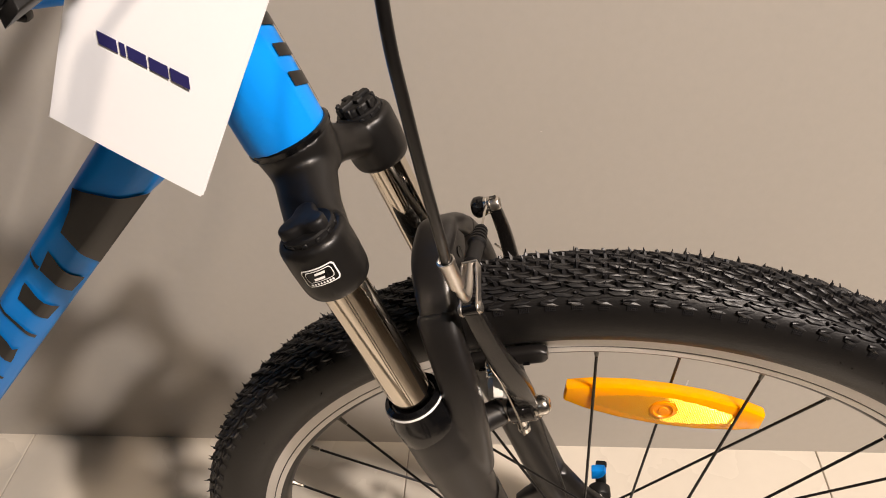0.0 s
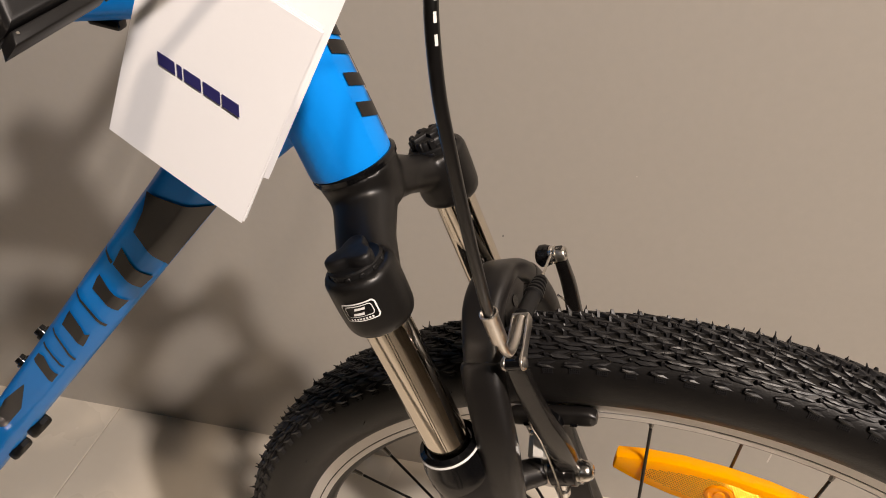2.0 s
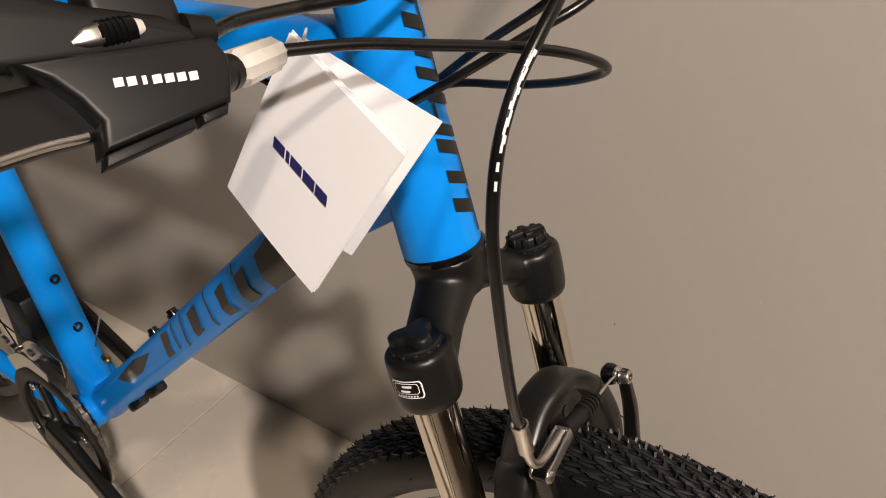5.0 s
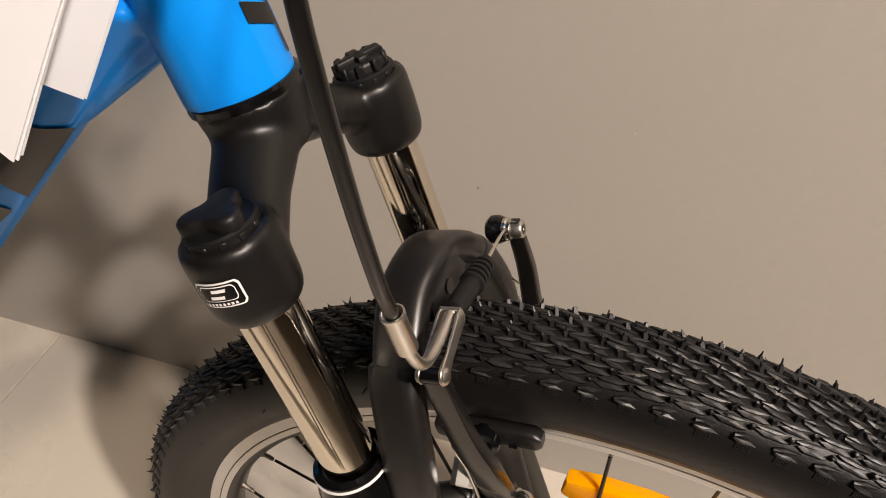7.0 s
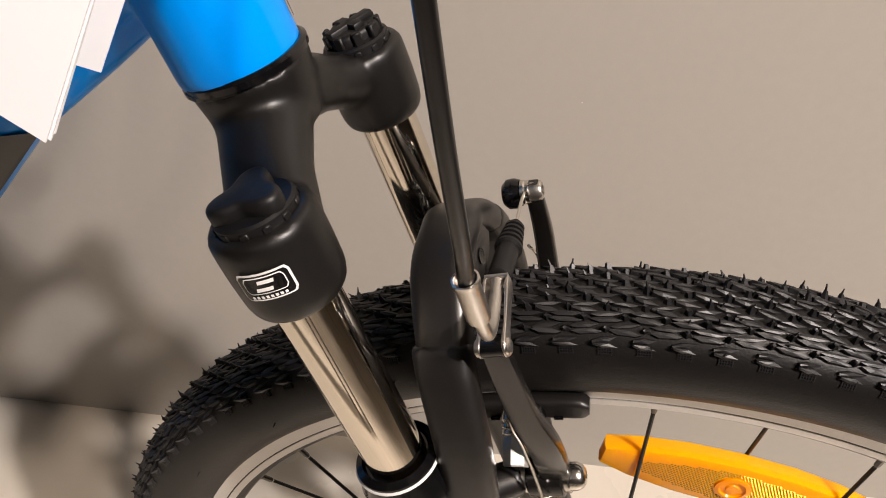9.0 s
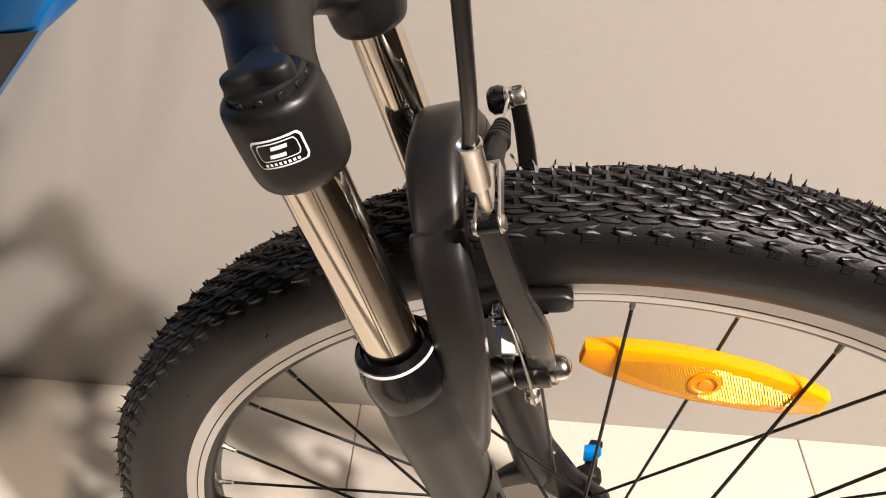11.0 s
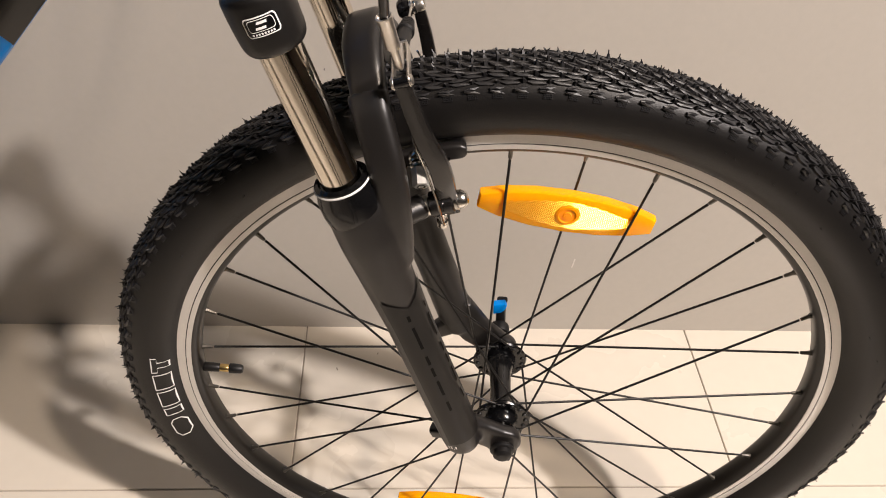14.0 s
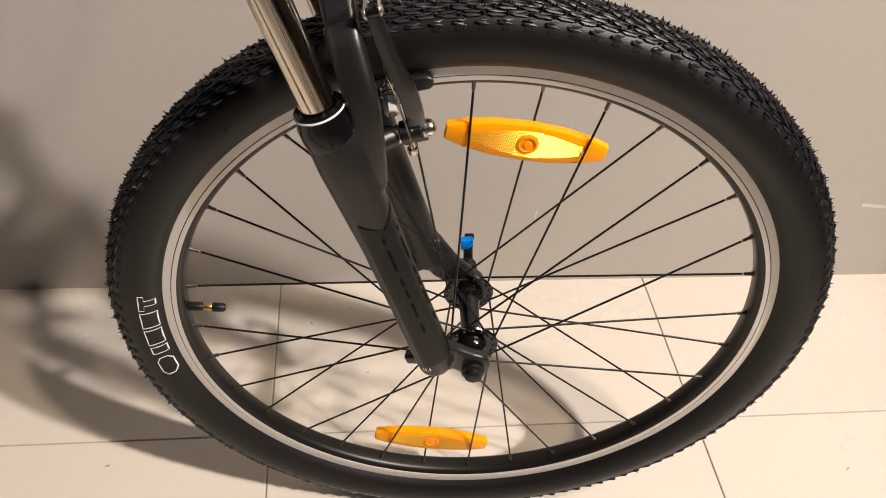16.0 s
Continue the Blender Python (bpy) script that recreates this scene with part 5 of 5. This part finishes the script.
part("bracket_collar", rod(PM @ Vector((0.0235, 0.0190, FRONT - 0.0110)), PM @ Vector((0.0325, 0.0182, FRONT - 0.0112)), 0.0062, 20, 0.0050), PLASTIC, shifter)
part("brake_lever_blade", sweep(spline([PM @ Vector((-0.012, 0.002, FRONT - 0.013)), PM @ Vector((-0.036, 0.000, FRONT - 0.010)), PM @ Vector((-0.086, -0.008, FRONT - 0.003)), PM @ Vector((-0.126, -0.007, FRONT - 0.001))], 6), rounded(0.019, 0.009, 0.003), e2), SATIN, shifter, "dark grey brake lever blade")
part("lever_edge", sweep(spline([PM @ Vector((-0.0160, -0.0065, FRONT - 0.0075)), PM @ Vector((-0.036, -0.0080, FRONT - 0.0050)), PM @ Vector((-0.086, -0.0160, FRONT + 0.0025))], 6), rounded(0.0026, 0.004, 0.0010), e2), ALLOY, shifter, "thin bright strip along the lever's lower edge")
BAR0, BAR1 = PM @ Vector((0.0270, 0.0030, FRONT - 0.0090)), Vector((-0.1915, -0.1270, 0.9325))
m = along(BAR0, BAR1)
n = (BAR1 - BAR0).length
part("adjuster_neck", lathe([(0.0060, 0.0), (0.0060, n * 0.10), (0.0052, n * 0.11), (0.0052, n * 0.13), (0.0060, n * 0.14), (0.0060, n * 0.23), (0.0040, n * 0.28)], m, 18), SATIN, shifter)
barrel = bmesh.new()
rings = []
for z, r in ((0.24, 0.0048), (0.29, 0.0062), (0.90, 0.0058), (1.0, 0.0040)):
    rings.append([m @ Vector(((r + 0.0005 * (i % 2)) * math.cos(2 * math.pi * i / 20), (r + 0.0005 * (i % 2)) * math.sin(2 * math.pi * i / 20), n * z)) for i in range(20)])
part("barrel_adjuster", add_rings(barrel, rings), CLEAR, shifter, "clear ribbed barrel adjuster")

# ---- hang tags: a bundle of cards tied to the cables ----
TAG_L, TAG_B, TAG_R = Vector((-0.2590, -0.1050, 0.8408)), Vector((-0.2003, -0.1118, 0.8088)), Vector((-0.1620, -0.0910, 0.8855))
t1 = (TAG_B - TAG_L).normalized()
t3 = t1.cross((TAG_R - TAG_B)).normalized()
t2 = t3.cross(t1)
TAG = Matrix(((t1.x, t2.x, t3.x, TAG_L.x), (t1.y, t2.y, t3.y, TAG_L.y), (t1.z, t2.z, t3.z, TAG_L.z), (0, 0, 0, 1)))
TAG_T = TAG @ Vector((-0.0115, 0.0860, 0.002))
PUNCH = TAG @ Vector((-0.0040, 0.0790, 0.0))
tags = tagged(new("hang_tags"), "bundle of white cardboard hang tags tied to the cables", "tag")


def card(corners, label, bow=0.0):
    """A slightly bowed cardboard tag between four corners: bottom left, bottom right, top right, top left."""
    a, b, c, d = (Vector(q) for q in corners)
    out = (b - a).cross(d - a).normalized()
    bm = bmesh.new()
    n = 10
    sheets = []
    for lift in (0.0, 0.0005):
        grid = []
        for i in range(n + 1):
            for j in range(n + 1):
                u, v = i / n, j / n
                p = a * (1 - u) * (1 - v) + b * u * (1 - v) + c * u * v + d * (1 - u) * v
                grid.append(bm.verts.new(p + out * (lift + bow * (4 * u * (1 - u) + 2 * v * (1 - v)))))
        sheets.append(grid)
        for i in range(n):
            for j in range(n):
                bm.faces.new([grid[k] for k in (i * (n + 1) + j, (i + 1) * (n + 1) + j, (i + 1) * (n + 1) + j + 1, i * (n + 1) + j + 1)])
    edge = [j for j in range(n + 1)] + [i * (n + 1) + n for i in range(1, n + 1)] + [n * (n + 1) + j for j in range(n - 1, -1, -1)] + [i * (n + 1) for i in range(n - 1, 0, -1)]
    for p, q in zip(edge, edge[1:] + edge[:1]):
        bm.faces.new((sheets[0][p], sheets[0][q], sheets[1][q], sheets[1][p]))
    return part("card", bm, PAPER, tags, label)


def turned(q, degrees, push, du=0.0, dv=0.0):
    """A corner turned about the punched hole and pushed behind the front card."""
    return PUNCH + Matrix.Rotation(radians(degrees), 3, t3) @ (Vector(q) - PUNCH) - t3 * push + t1 * du + t2 * dv


CORNERS = (TAG_L, TAG_B, TAG_R, TAG_T)
front = card(CORNERS, "white card with a small navy wordmark", 0.0006)
card([turned(q, 0.3, 0.0012) for q in CORNERS], "plain white card behind", 0.0006)
card([turned(q, 0.9, 0.0024, -0.0010, 0.0006) for q in CORNERS], "plain white card behind", 0.0006)
BACK_B, BACK_R, BACK_T = Vector((-0.2075, -0.0760, 0.8066)), Vector((-0.1672, -0.0580, 0.8862)), TAG_T - t3 * 0.006 + t1 * 0.003
card([BACK_B + BACK_T - BACK_R, BACK_B, BACK_R, BACK_T], "plain white card spread out behind the others", 0.0004)
card([q + Vector((-0.002, 0.003, -0.002)) for q in (BACK_B + BACK_T - BACK_R, BACK_B, BACK_R, BACK_T)], "plain white card spread out behind the others", 0.0004)
# wordmark as plain slanted bars
for x, w in ((0.0, 0.0078), (0.0090, 0.0022), (0.0122, 0.0078), (0.0212, 0.0078), (0.0300, 0.0078)):
    m = TAG @ Matrix.Translation((0.0105, 0.0420, 0.0024)) @ Matrix.Rotation(radians(2), 4, "Z")
    bm = prism([(x, -0.0022), (x + w, -0.0022), (x + w - 0.0022, 0.0022), (x - 0.0022, 0.0022)], 0.0003, m)
    part("wordmark_bar", bm, NAVY, front, "navy wordmark as plain bars")
# the card is not pierced; a darker disc stands for the hole's shade
part("punched_hole_disc", rod(PUNCH + t3 * 0.0010, PUNCH + t3 * 0.0016, 0.0022, 16), GROUT, front, "dark disc drawn for the punched hole")
part("string", sweep(spline([PUNCH + t3 * 0.002, PUNCH + Vector((0.002, 0.001, 0.006)), PUNCH + Vector((-0.001, 0.008, 0.010)), PUNCH + Vector((-0.003, 0.008, 0.004)), PUNCH - t3 * 0.005], 6), circle(0.0006, 8), (1, 0, 0)), TWINE, tags, "thin pale nylon tie")

# ---- countless pieces last: the tread's nearest knobs and the floor's tiles ----
for me, m in near_knobs:
    ob = new("tread_knob", me)
    ob.parent = tyre
    ob.matrix_local = m


def tile_mesh(w, h):
    bm = block(w - 0.0020, h - 0.0020, 0.010, Matrix.Translation((0, 0, -0.005)), 0.0008, 1)
    me = bpy.data.meshes.new("tile")
    bm.to_mesh(me)
    bm.free()
    me.materials.append(TILE)
    return me


full, cut_tile = tile_mesh(SIDE, SIDE), tile_mesh(SIDE, -JOINT_Y + 0.008)
for i in range(-4, 5):
    for j in range(-1, 7):
        ob = new("tile", cut_tile if j < 0 else full)
        ob.parent = floor
        ob.matrix_local = pose(JOINT_X + (i + 0.5) * SIDE, JOINT_Y / 2 + 0.004 if j < 0 else JOINT_Y - (j + 0.5) * SIDE, 0)
